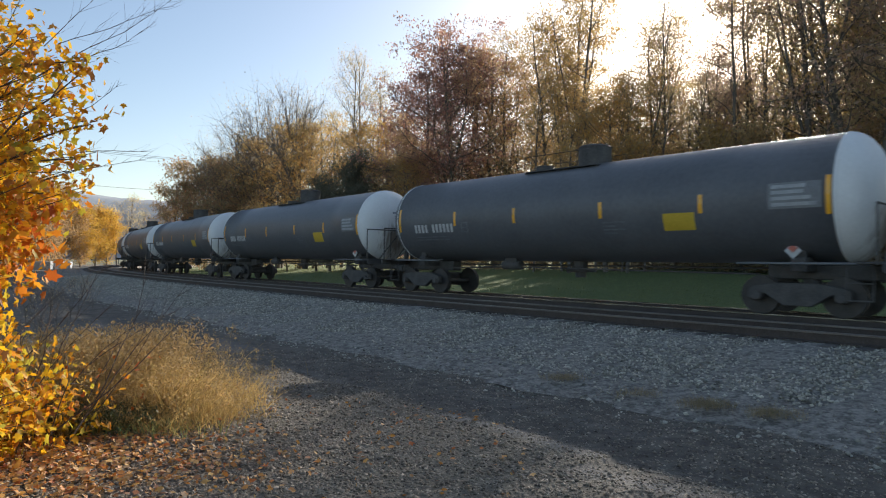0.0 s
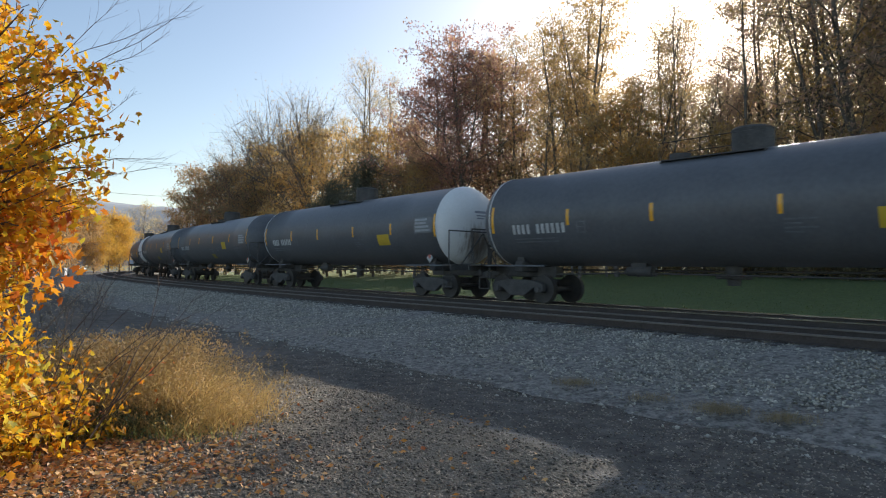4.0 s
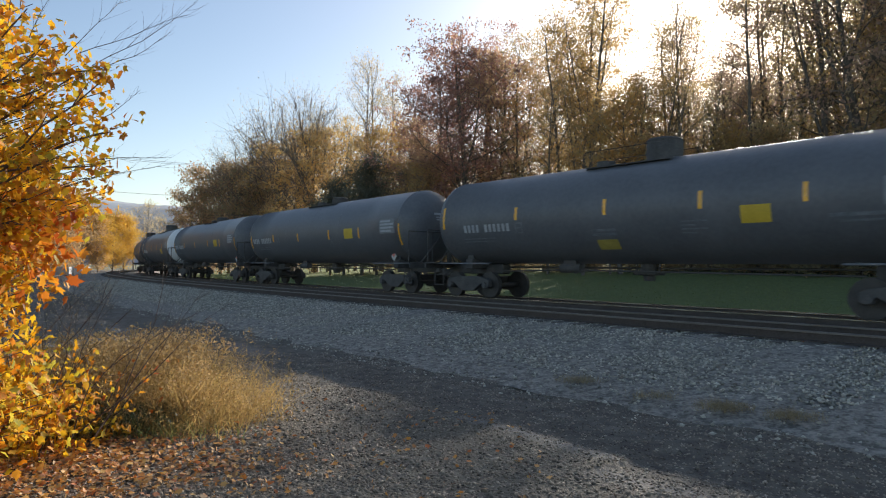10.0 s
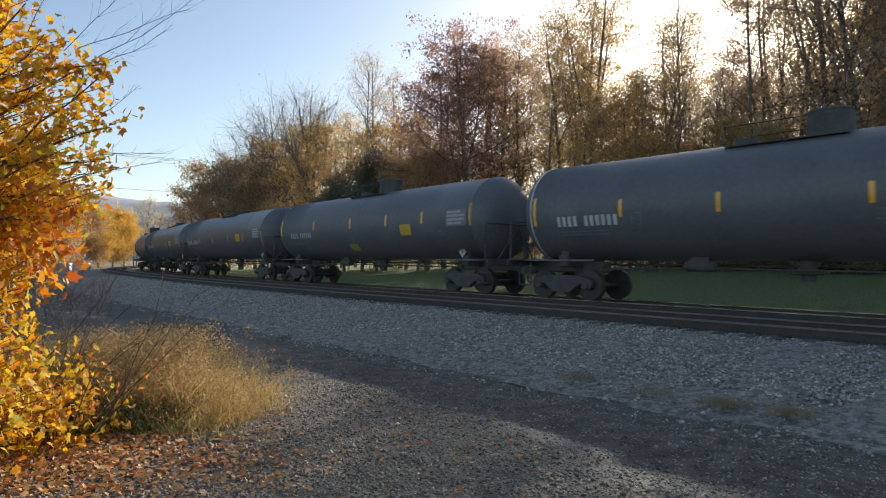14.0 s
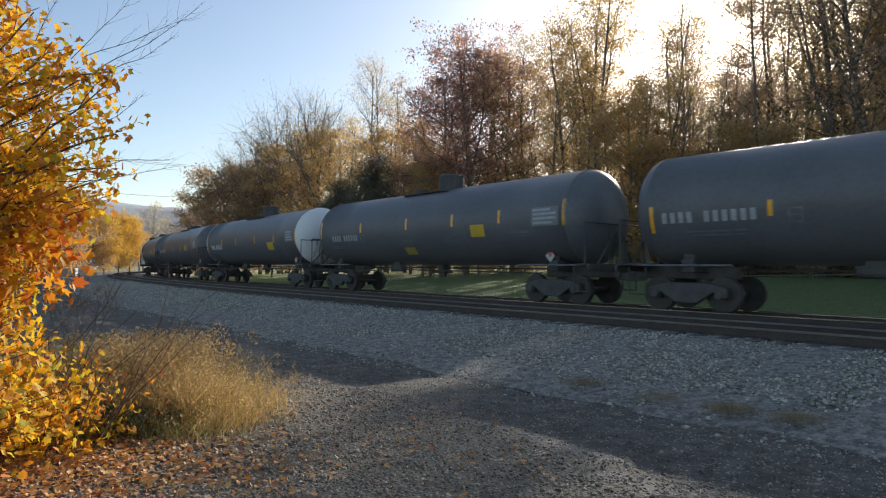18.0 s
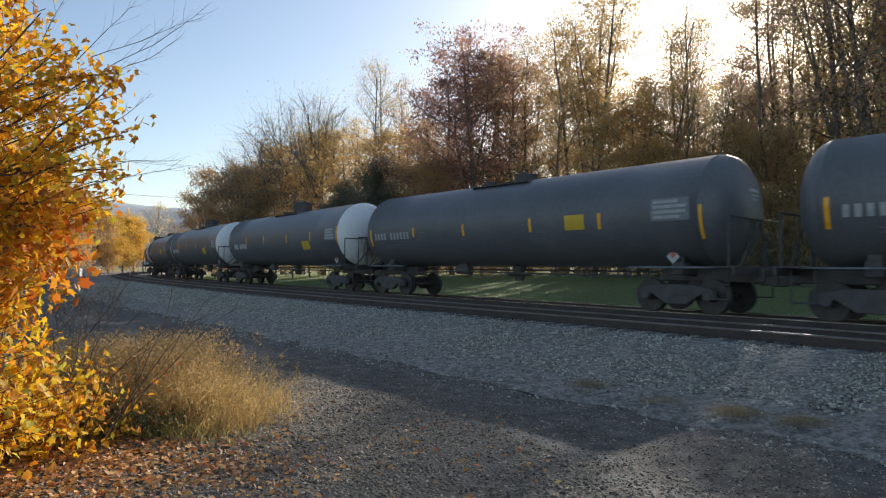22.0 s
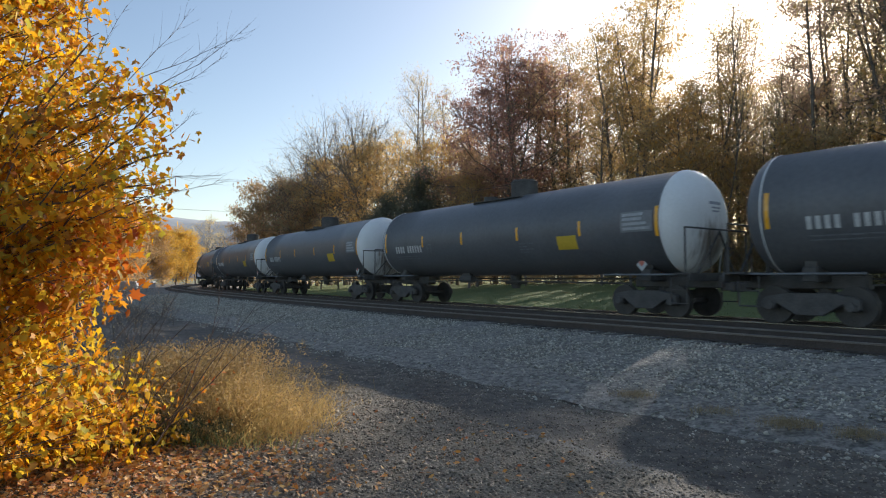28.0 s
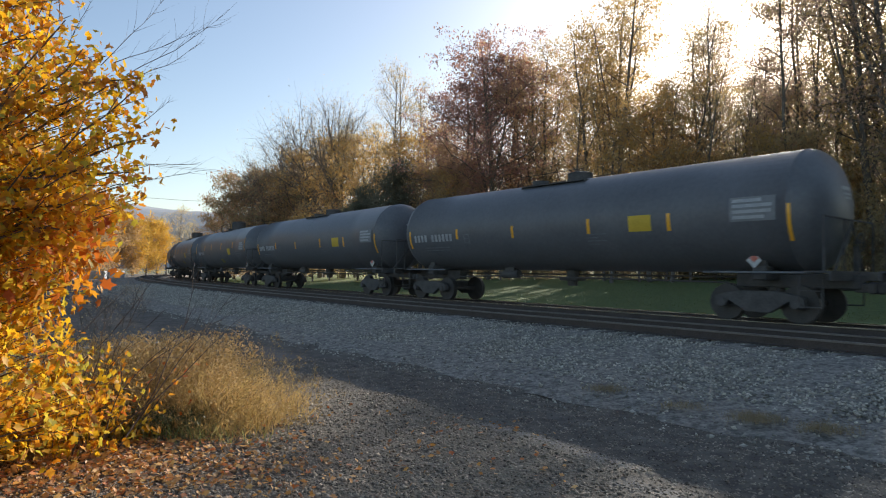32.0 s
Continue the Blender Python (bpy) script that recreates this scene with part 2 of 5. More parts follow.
L_FALL = leafy("fallen_leaf", [(0.52, 0.20, 0.05), (0.66, 0.32, 0.07), (0.36, 0.20, 0.10), (0.68, 0.42, 0.14), (0.50, 0.14, 0.04), (0.40, 0.27, 0.16), (0.60, 0.35, 0.14)], 0.3)
L_STRAW = leafy("dry_grass_straw", [(0.34, 0.21, 0.085), (0.50, 0.33, 0.12), (0.58, 0.41, 0.16), (0.42, 0.31, 0.11), (0.28, 0.17, 0.085)], 0.5, 0.7)
L_FLUFF = leafy("goldenrod_seed_head", [(0.40, 0.27, 0.13), (0.52, 0.38, 0.20), (0.48, 0.33, 0.14), (0.42, 0.26, 0.10)], 0.5, 0.9)
L_WEED = leafy("withered_weed", [(0.24, 0.19, 0.12), (0.34, 0.27, 0.16), (0.40, 0.31, 0.19), (0.28, 0.25, 0.14)], 0.4, 0.8)
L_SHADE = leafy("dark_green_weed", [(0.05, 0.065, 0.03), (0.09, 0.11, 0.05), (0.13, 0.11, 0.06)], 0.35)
L_GRASS = leafy("green_grass_blade", [(0.15, 0.20, 0.07), (0.23, 0.28, 0.10), (0.30, 0.32, 0.14)], 0.5)


def ground_material():
    """Gravel, dirt and leaf mould by the share stored on the mesh, meadow grass beyond the line."""
    m, t, b = node_mat("ground", 0.95)
    co = t.nodes.new("ShaderNodeTexCoord")

    def noise_node(scale, detail=6):
        n = t.nodes.new("ShaderNodeTexNoise")
        n.inputs["Scale"].default_value, n.inputs["Detail"].default_value = scale, detail
        t.links.new(co.outputs["Object"], n.inputs["Vector"])
        return n

    def ramp_node(src, p0, c0, p1, c1):
        r = t.nodes.new("ShaderNodeValToRGB")
        r.color_ramp.elements[0].position, r.color_ramp.elements[1].position = p0, p1
        r.color_ramp.elements[0].color, r.color_ramp.elements[1].color = (*c0, 1), (*c1, 1)
        t.links.new(src, r.inputs[0])
        return r.outputs[0]

    def blend(fac, a, c):
        x = t.nodes.new("ShaderNodeMix")
        x.data_type = "RGBA"
        t.links.new(fac, x.inputs[0])
        t.links.new(a, x.inputs[6])
        t.links.new(c, x.inputs[7])
        return x.outputs[2]

    def share(name):
        a = t.nodes.new("ShaderNodeAttribute")
        a.attribute_name = name
        return a.outputs["Fac"]

    fine, mid, big = noise_node(38), noise_node(5), noise_node(0.7)
    gravel = ramp_node(fine.outputs[0], 0.36, (0.08, 0.067, 0.05), 0.66, (0.26, 0.22, 0.165))
    dirt = ramp_node(mid.outputs[0], 0.35, (0.085, 0.073, 0.060), 0.68, (0.165, 0.145, 0.118))
    patchy = ramp_node(big.outputs[0], 0.42, (0, 0, 0), 0.60, (1, 1, 1))
    base = blend(patchy, gravel, ramp_node(mid.outputs[0], 0.35, (0.095, 0.082, 0.064), 0.68, (0.20, 0.173, 0.138)))
    base = blend(share("lane"), base, dirt)
    base = blend(share("pale"), base, ramp_node(fine.outputs[0], 0.3, (0.16, 0.15, 0.135), 0.7, (0.30, 0.285, 0.26)))
    grass = ramp_node(mid.outputs[0], 0.3, (0.09, 0.13, 0.04), 0.7, (0.17, 0.21, 0.075))
    mould = ramp_node(mid.outputs[0], 0.3, (0.05, 0.036, 0.024), 0.7, (0.14, 0.095, 0.06))
    col = blend(share("mould"), base, mould)
    col = blend(share("grassy"), col, grass)
    t.links.new(col, b.inputs["Base Color"])
    bp = t.nodes.new("ShaderNodeBump")
    bp.inputs["Strength"].default_value, bp.inputs["Distance"].default_value = 0.8, 0.03
    t.links.new(fine.outputs[0], bp.inputs["Height"])
    t.links.new(bp.outputs[0], b.inputs["Normal"])
    return m


GROUND = ground_material()

# ---- mesh helpers ----


def mesh_of(name, verts, faces, mat, smooth=False):
    me = bpy.data.meshes.new(name)
    me.from_pydata([tuple(v) for v in verts], [], faces)
    me.materials.append(mat)
    if smooth:
        me.polygons.foreach_set("use_smooth", [True] * len(me.polygons))
    me.update()
    return me


def fast_mesh(name, verts, loops, size, mat, smooth=False):
    """A mesh from arrays: verts (n, 3), loops (faces, size)."""
    me = bpy.data.meshes.new(name)
    nf = len(loops)
    me.vertices.add(len(verts))
    me.vertices.foreach_set("co", np.asarray(verts, dtype=np.float32).ravel())
    me.loops.add(nf * size)
    me.loops.foreach_set("vertex_index", np.asarray(loops, dtype=np.int32).ravel())
    me.polygons.add(nf)
    me.polygons.foreach_set("loop_start", np.arange(0, nf * size, size, dtype=np.int32))
    me.polygons.foreach_set("loop_total", np.full(nf, size, dtype=np.int32))
    me.materials.append(mat)
    me.update(calc_edges=True)
    me.validate()
    if smooth:
        me.polygons.foreach_set("use_smooth", [True] * nf)
    return me


def put(name, me, parent=None, label="", m=None):
    ob = new(name, me)
    if parent:
        ob.parent = parent
    if m is not None:
        ob.matrix_basis = m
    return tagged(ob, label) if label else ob


def part(name, bm, mat, parent, label="", smooth=False):
    me = bpy.data.meshes.new(name)
    bm.to_mesh(me)
    bm.free()
    me.materials.append(mat)
    if smooth:
        me.polygons.foreach_set("use_smooth", [True] * len(me.polygons))
    return put(name, me, parent, label)


def add_box(bm, cx, cy, cz, sx, sy, sz, bevel=0.0, turn=None):
    r = bmesh.ops.create_cube(bm, size=1.0)
    vs = r["verts"]
    bmesh.ops.scale(bm, vec=(sx, sy, sz), verts=vs)
    if bevel:
        es = list({e for v in vs for e in v.link_edges})
        vs = list({v for f in bmesh.ops.bevel(bm, geom=es, offset=bevel, segments=1, affect="EDGES")["faces"] for v in f.verts} | {v for v in vs if v.is_valid})
    m = Matrix.Translation((cx, cy, cz))
    bmesh.ops.transform(bm, matrix=m @ turn if turn else m, verts=vs)
    return vs


def add_rod(bm, a, b, r, seg=8, r2=None):
    a, b = Vector(a), Vector(b)
    v = b - a
    res = bmesh.ops.create_cone(bm, cap_ends=True, segments=seg, radius1=r, radius2=r if r2 is None else r2, depth=v.length)
    bmesh.ops.transform(bm, matrix=Matrix.Translation((a + b) / 2) @ v.to_track_quat("Z", "Y").to_matrix().to_4x4(), verts=res["verts"])


def rods(bm, pts, r, seg=6):
    for a, b in zip(pts, pts[1:]):
        add_rod(bm, a, b, r, seg)


# ---- the line of the tracks ----
RAIL_Z, GAUGE, SPACING = 0.475, 1.435, 3.95
STEP = 0.5
S_AX = np.arange(-560.0, 680.0, STEP)


def lay_line():
    """Plan of the far track's centre: a curve that tightens with distance and runs straight beyond."""
    k = np.where(S_AX < 0, 0.00166, 0.00166 + 3.523e-5 * np.clip(S_AX, 0, 128))
    k = k * np.clip((172 - S_AX) / 44, 0, 1)
    i0 = int(round(560 / STEP))
    ph = np.cumsum(k) * STEP
    ph += -0.75368 - ph[i0]
    x, y = np.cumsum(np.sin(ph)) * STEP, np.cumsum(np.cos(ph)) * STEP
    return x + 10 - x[i0], y + 14.157 - y[i0], ph


LX, LY, LPH = lay_line()


def line_at(s, off=0.0):
    """The point at s metres along the line, off metres towards the camera's side, and the heading."""
    ph = np.interp(s, S_AX, LPH)
    return np.interp(s, S_AX, LX) - off * np.cos(ph), np.interp(s, S_AX, LY) + off * np.sin(ph), ph


def line_offset(px, py):
    """Signed distance from the line (positive on the camera's side) and place along it, for arrays of points."""
    sel = (S_AX > -300) & (S_AX < 500)
    ax, ay, ap, asx = LX[sel][::4], LY[sel][::4], LPH[sel][::4], S_AX[sel][::4]
    off, along = np.empty(len(px)), np.empty(len(px))
    for i in range(0, len(px), 4000):
        dx, dy = px[i:i + 4000, None] - ax, py[i:i + 4000, None] - ay
        j = (dx * dx + dy * dy).argmin(1)
        r = np.arange(len(j))
        off[i:i + 4000] = -np.cos(ap[j]) * dx[r, j] + np.sin(ap[j]) * dy[r, j]
        along[i:i + 4000] = asx[j]
    return off, along


def smooth_step(a, b, x):
    u = np.clip((x - a) / (b - a), 0, 1)
    return u * u * (3 - 2 * u)


def land(px, py):
    """Height of the land, and the shares of meadow and leaf mould, from the place."""
    px, py = np.asarray(px, float), np.asarray(py, float)
    off, along = line_offset(px, py)
    z = 0.02 * np.sin(px * 0.9 + 0.4 * py) * np.cos(py * 0.7) + 0.015 * np.sin(px * 2.3 - py * 1.9)
    near = np.clip(1 - np.abs(off - 3) / 60, 0, 1)
    z = z * near + np.where(off < -3, 0.05, 0.0) * 1.0
    z = z + 1.5 * smooth_step(-5.0, -32, off) + 1.5 * smooth_step(-26, -60, off) + 4.0 * smooth_step(-50, -140, off)
    lane = smooth_step(12.9, 11.7, off + 0.25 * np.sin(along * 0.7) + 0.12 * np.sin(along * 2.1)) * smooth_step(8.5, 9.4, off)
    rut = np.exp(-((off - 10.4) / 0.22) ** 2) + np.exp(-((off - 11.9) / 0.22) ** 2)
    z = z - 0.11 * lane - 0.025 * rut * lane
    bed = smooth_step(10.5, 8.5, off) * smooth_step(-5.5, -3.0, off)
    z = z * (1 - bed) - 0.15 * bed
    grassy = smooth_step(-2.6, -4.2, off) + smooth_step(24, 34, off) * smooth_step(60, 110, along) * 0.4
    mould = np.clip(1.25 - np.hypot((px + 3.9) / 2.6, (py - 5.2) / 1.3), 0, 1) + 0.45 * smooth_step(13, 17, off) * smooth_step(12, 22, along)
    lane = np.maximum(lane, smooth_step(5.5, 8.5, along + 0.5 * np.sin(off * 1.3)) * smooth_step(8.5, 9.4, off) * smooth_step(60, 45, off))
    wob = off + 0.3 * np.sin(along * 0.45) + 0.12 * np.sin(along * 1.3 + 2)
    streak = np.sin(wob * 5.2 + 0.8 * np.sin(along * 0.5)) * 0.5 + np.sin(wob * 11.3 + along * 0.35) * 0.3 + np.sin(along * 0.9 + 1.7 * wob) * 0.45 + np.sin(along * 2.7 - wob * 3) * 0.2
    pale = np.clip((streak - 0.55) * 1.1, 0, 0.75) * smooth_step(8.6, 9.4, off) * smooth_step(14.5, 12.5, off)
    return z, np.clip(grassy, 0, 1), np.clip(mould, 0, 1), np.clip(lane, 0, 1), pale


def land_z(x, y):
    return float(land([x], [y])[0][0])


def spread_axis(a, b, fine, grow, far):
    mid = list(np.arange(a, b, fine))
    up, dn, st = [b], [a], fine
    while up[-1] < far:
        st *= grow
        up.append(up[-1] + st)
    st = fine
    while dn[-1] > -far:
        st *= grow
        dn.append(dn[-1] - st)
    return np.array(sorted(dn[1:] + mid + up))


def build_ground():
    gx, gy = spread_axis(-9, 9, 0.16, 1.07, 2600), spread_axis(1.5, 20, 0.16, 1.07, 2600)
    X, Y = np.meshgrid(gx, gy)
    z, grassy, mould, lane, pale = land(X.ravel(), Y.ravel())
    nx, ny = len(gx), len(gy)
    i = np.arange(nx * ny).reshape(ny, nx)
    f = np.stack([i[:-1, :-1], i[:-1, 1:], i[1:, 1:], i[1:, :-1]], -1).reshape(-1, 4)
    me = fast_mesh("ground", np.stack([X.ravel(), Y.ravel(), z], 1), f, 4, GROUND, True)
    for nm, val in (("grassy", grassy), ("mould", mould), ("lane", lane), ("pale", pale)):
        at = me.attributes.new(nm, "FLOAT", "POINT")
        at.data.foreach_set("value", val.astype(np.float32))
    tagged(put("ground", me), "gravel and dirt ground with meadow beyond the tracks", "ground", kind="structure")


def sweep(name, prof, s_list, mat, off=0.0, closed=True, smooth=False):
    """A profile (across towards the camera, up) carried along the line."""
    n = len(prof)
    verts = []
    for s in s_list:
        for u, w in prof:
            x, y, _ = line_at(s, off + u)
            verts.append((x, y, w))
    faces = []
    for a in range(len(s_list) - 1):
        for j in range(n if closed else n - 1):
            k = (j + 1) % n
            faces.append((a * n + j, a * n + k, (a + 1) * n + k, (a + 1) * n + j))
    if closed:
        faces += [tuple(range(n))[::-1], tuple(range((len(s_list) - 1) * n, len(s_list) * n))]
    return mesh_of(name, verts, faces, mat, smooth)


def build_bed():
    ss = list(np.arange(-90, 60, 0.5)) + list(np.arange(60, 260, 2.0))
    prof = [(-5.2, -0.12), (-4.6, 0.02), (-3.2, 0.2), (-1.6, 0.285), (1.5, 0.285), (2.3, 0.25), (3.0, 0.29), (5.4, 0.285), (6.2, 0.235), (7.4, 0.14), (8.6, 0.05), (9.4, -0.01), (10.2, -0.14)]
    me = sweep("ballast_bed", prof, ss, BED, 0, False, True)
    rng = np.random.default_rng(4)
    co = np.array([v.co for v in me.vertices])
    co[:, 2] += rng.normal(0, 0.012, len(co))
    me.vertices.foreach_set("co", co.astype(np.float32).ravel())
    tagged(put("ballast_bed", me), "sloping bed of crushed grey ballast under the tracks", "ballast", kind="structure")


def scatter_stones(name, pts, sizes, mat, label, category, seed, flat=0.7):
    """Many small angular stones as one mesh: squashed octahedra with uneven corners."""
    rng = np.random.default_rng(seed)
    base = np.array([(1, 0, 0), (-1, 0, 0), (0, 1, 0), (0, -1, 0), (0, 0, 1), (0, 0, -1)], float)
    tri = np.array([(0, 2, 4), (2, 1, 4), (1, 3, 4), (3, 0, 4), (2, 0, 5), (1, 2, 5), (3, 1, 5), (0, 3, 5)])
    n = len(pts)
    v = base[None] * rng.uniform(0.6, 1.25, (n, 6, 1)) + rng.normal(0, 0.18, (n, 6, 3))
    a, b = rng.uniform(0, 6.28, n), rng.normal(0, 0.5, n)
    ca, sa, cb, sb = np.cos(a), np.sin(a), np.cos(b), np.sin(b)
    v[:, :, 2] *= flat
    y, z = v[:, :, 1].copy(), v[:, :, 2].copy()
    v[:, :, 1], v[:, :, 2] = y * cb[:, None] - z * sb[:, None], y * sb[:, None] + z * cb[:, None]
    x, y = v[:, :, 0].copy(), v[:, :, 1].copy()
    v[:, :, 0], v[:, :, 1] = x * ca[:, None] - y * sa[:, None], x * sa[:, None] + y * ca[:, None]
    v = v * sizes[:, None, None] + np.asarray(pts)[:, None, :]
    f = (tri[None] + (np.arange(n) * 6)[:, None, None]).reshape(-1, 3)
    ob = put(name, fast_mesh(name, v.reshape(-1, 3), f, 3, mat))
    return tagged(ob, label, category, kind="stuff")


def bed_height(u):
    return np.interp(u, [-5.2, -4.6, -3.2, -1.6, 1.5, 2.3, 3.0, 5.4, 6.2, 7.4, 8.6, 9.4, 10.2], [-0.12, 0.02, 0.2, 0.285, 0.285, 0.25, 0.29, 0.285, 0.235, 0.14, 0.05, -0.01, -0.14])


def build_stones():
    rng = np.random.default_rng(11)
    n = 112000
    s = -13 + 66 * rng.random(n) ** 1.8
    u = rng.uniform(1.4, 9.0, n) + 0.35 * np.sin(s * 0.8) * rng.random(n)
    u = np.where(rng.random(n) < 0.05, rng.uniform(8.8, 10.6, n), u)
    x, y, _ = line_at(s, u)
    z = np.maximum(bed_height(u), land(x, y)[0]) + rng.uniform(-0.010, 0.014, n)
    sz = rng.uniform(0.017, 0.037, n) * (1 + np.clip(s - 8, 0, 40) * 0.012)
    scatter_stones("ballast_stones", np.stack([x, y, z], 1), sz, STONE, "crushed bluish grey ballast stones on the slope", "stones", 5)
    n = 92000
    x, y = rng.uniform(-4.6, 6.5, n), 3.5 + 8.5 * rng.random(n) ** 1.5
    off, _ = line_offset(x, y)
    pad = 12.3 + 0.5 * np.sin(x * 1.7) + rng.normal(0, 0.35, n)
    lane = (off > 9.6) & (off < pad) & (rng.random(n) < 0.6)
    keep = off >= pad
    for nm, k, lo, hi, mat, lab, sd in (("gravel_pebbles", keep, 0.008, 0.023, PEBBLE, "loose grey and tan gravel on the dirt", 6), ("lane_grit", lane, 0.006, 0.019, GRIT, "fine dark grit pressed into the lane", 7)):
        xk, yk = x[k], y[k]
        m = len(xk)
        sz = rng.uniform(lo, hi, m) * np.where(rng.random(m) < 0.03, 1.7, 1)
        z = land(xk, yk)[0] + rng.uniform(-0.006, 0.005, m)
        scatter_stones(nm, np.stack([xk, yk, z], 1), sz, mat, lab, "gravel", sd, 0.6)


def build_tracks():
    ss = list(np.arange(-70, 200, 1.0))
    head = [(-0.037, 0), (-0.030, 0.006), (0.030, 0.006), (0.037, 0), (0.037, -0.03), (-0.037, -0.03)]
    web = [(-0.010, -0.03), (0.010, -0.03), (0.012, -0.15), (0.075, -0.165), (0.075, -0.178), (-0.075, -0.178), (-0.075, -0.165), (-0.012, -0.15)]
    bm = bmesh.new()
    add_box(bm, 0, 0, 0, 2.6, 0.23, 0.18, 0.012)
    tie_me = bpy.data.meshes.new("tie")
    bm.to_mesh(tie_me)
    bm.free()
    tie_me.materials.append(TIE)
    rng = random.Random(8)
    for nm, off, dz, lab in (("railway_track", 0.0, 0.0, "railway track with polished steel rails, carrying the train"), ("railway_track", SPACING, 0.02, "empty railway track with dull steel rails")):
        root = tagged(new(nm), lab, "railway track", "railway tracks", "structure")
        for side in (-1, 1):
            o = off + side * (GAUGE / 2 + 0.037)
            rail = put("rail", sweep("rail", [(u, RAIL_Z + dz + w) for u, w in web], ss, RAIL_WEB, o), root)
            put("rail_head", sweep("rail_head", [(u, RAIL_Z + dz + w) for u, w in head], ss, RAIL_DULL if off else RAIL_TOP, o), rail, "polished running surface")
        for i in range(230):
            s = -22 + i * 0.53
            x, y, ph = line_at(s, off)
            put("tie", tie_me, root, m=pose(x, y, RAIL_Z + dz - 0.178 - 0.09 - rng.uniform(0, 0.01), 0, 0, -math.degrees(ph) + rng.uniform(-0.6, 0.6)))

# ---- the train ----
PITCH, TANK_R, TANK_Z, HALF = 17.9, 1.54, 2.765, 7.57
TRUCK_X, WHEEL_R = 6.7, 0.457


def lathe(prof, seg, mat, name, smooth=True):
    """Turn a profile (along x, radius) about the tank's axis."""
    n = len(prof)
    verts, faces = [], []
    for x, r in prof:
        for j in range(seg):
            a = 2 * math.pi * j / seg
            verts.append((x, r * math.cos(a), TANK_Z + r * math.sin(a)))
    for i in range(n - 1):
        for j in range(seg):
            k = (j + 1) % seg
            faces.append((i * seg + j, i * seg + k, (i + 1) * seg + k, (i + 1) * seg + j))
    if prof[0][1] > 0.001:
        faces.append(tuple(range(seg)))
    if prof[-1][1] > 0.001:
        faces.append(tuple(range((n - 1) * seg, n * seg))[::-1])
    return mesh_of(name, verts, faces, mat, smooth)


def wrap(bm, x0, x1, z0, z1, lift=0.006, rows=4):
    """A thin sheet on the tank's flank between heights z0 and z1 above its axis, on the camera's side."""
    vs = []
    for i in range(rows + 1):
        z = z0 + (z1 - z0) * i / rows
        for r in (TANK_R + lift, TANK_R - 0.004):
            k = r / TANK_R
            y = -math.sqrt(max(TANK_R ** 2 - z * z, 0.01)) * k
            vs.append([bm.verts.new((x, y, TANK_Z + z * k)) for x in (x0, x1)])
    for i in range(rows):
        a, b, c, d = vs[2 * i], vs[2 * i + 1], vs[2 * i + 2], vs[2 * i + 3]
        bm.faces.new((a[0], a[1], c[1], c[0]))
        bm.faces.new((a[0], c[0], d[0], b[0]))
        bm.faces.new((a[1], b[1], d[1], c[1]))
    bm.faces.new((vs[0][0], vs[1][0], vs[1][1], vs[0][1]))
    bm.faces.new((vs[-2][0], vs[-2][1], vs[-1][1], vs[-1][0]))


def sheet(name, spans, mat, parent, label="", lift=0.006):
    bm = bmesh.new()
    for x0, x1, z0, z1 in spans:
        wrap(bm, x0, x1, z0, z1, lift)
    return part(name, bm, mat, parent, label)


def wheelset_mesh():
    bm = bmesh.new()
    for side in (-1, 1):
        y = side * (GAUGE / 2 + 0.05)
        add_rod(bm, (0, y - 0.065, 0), (0, y + 0.065, 0), WHEEL_R, 28)
        add_rod(bm, (0, y - side * 0.065, 0), (0, y - side * 0.095, 0), WHEEL_R + 0.027, 28)
        add_rod(bm, (0, y + side * 0.06, 0), (0, y + side * 0.10, 0), 0.16, 14)
    add_rod(bm, (0, -1.02, 0), (0, 1.02, 0), 0.08, 10)
    me = bpy.data.meshes.new("wheelset")
    bm.to_mesh(me)
    bm.free()
    me.materials.append(STEEL)
    return me


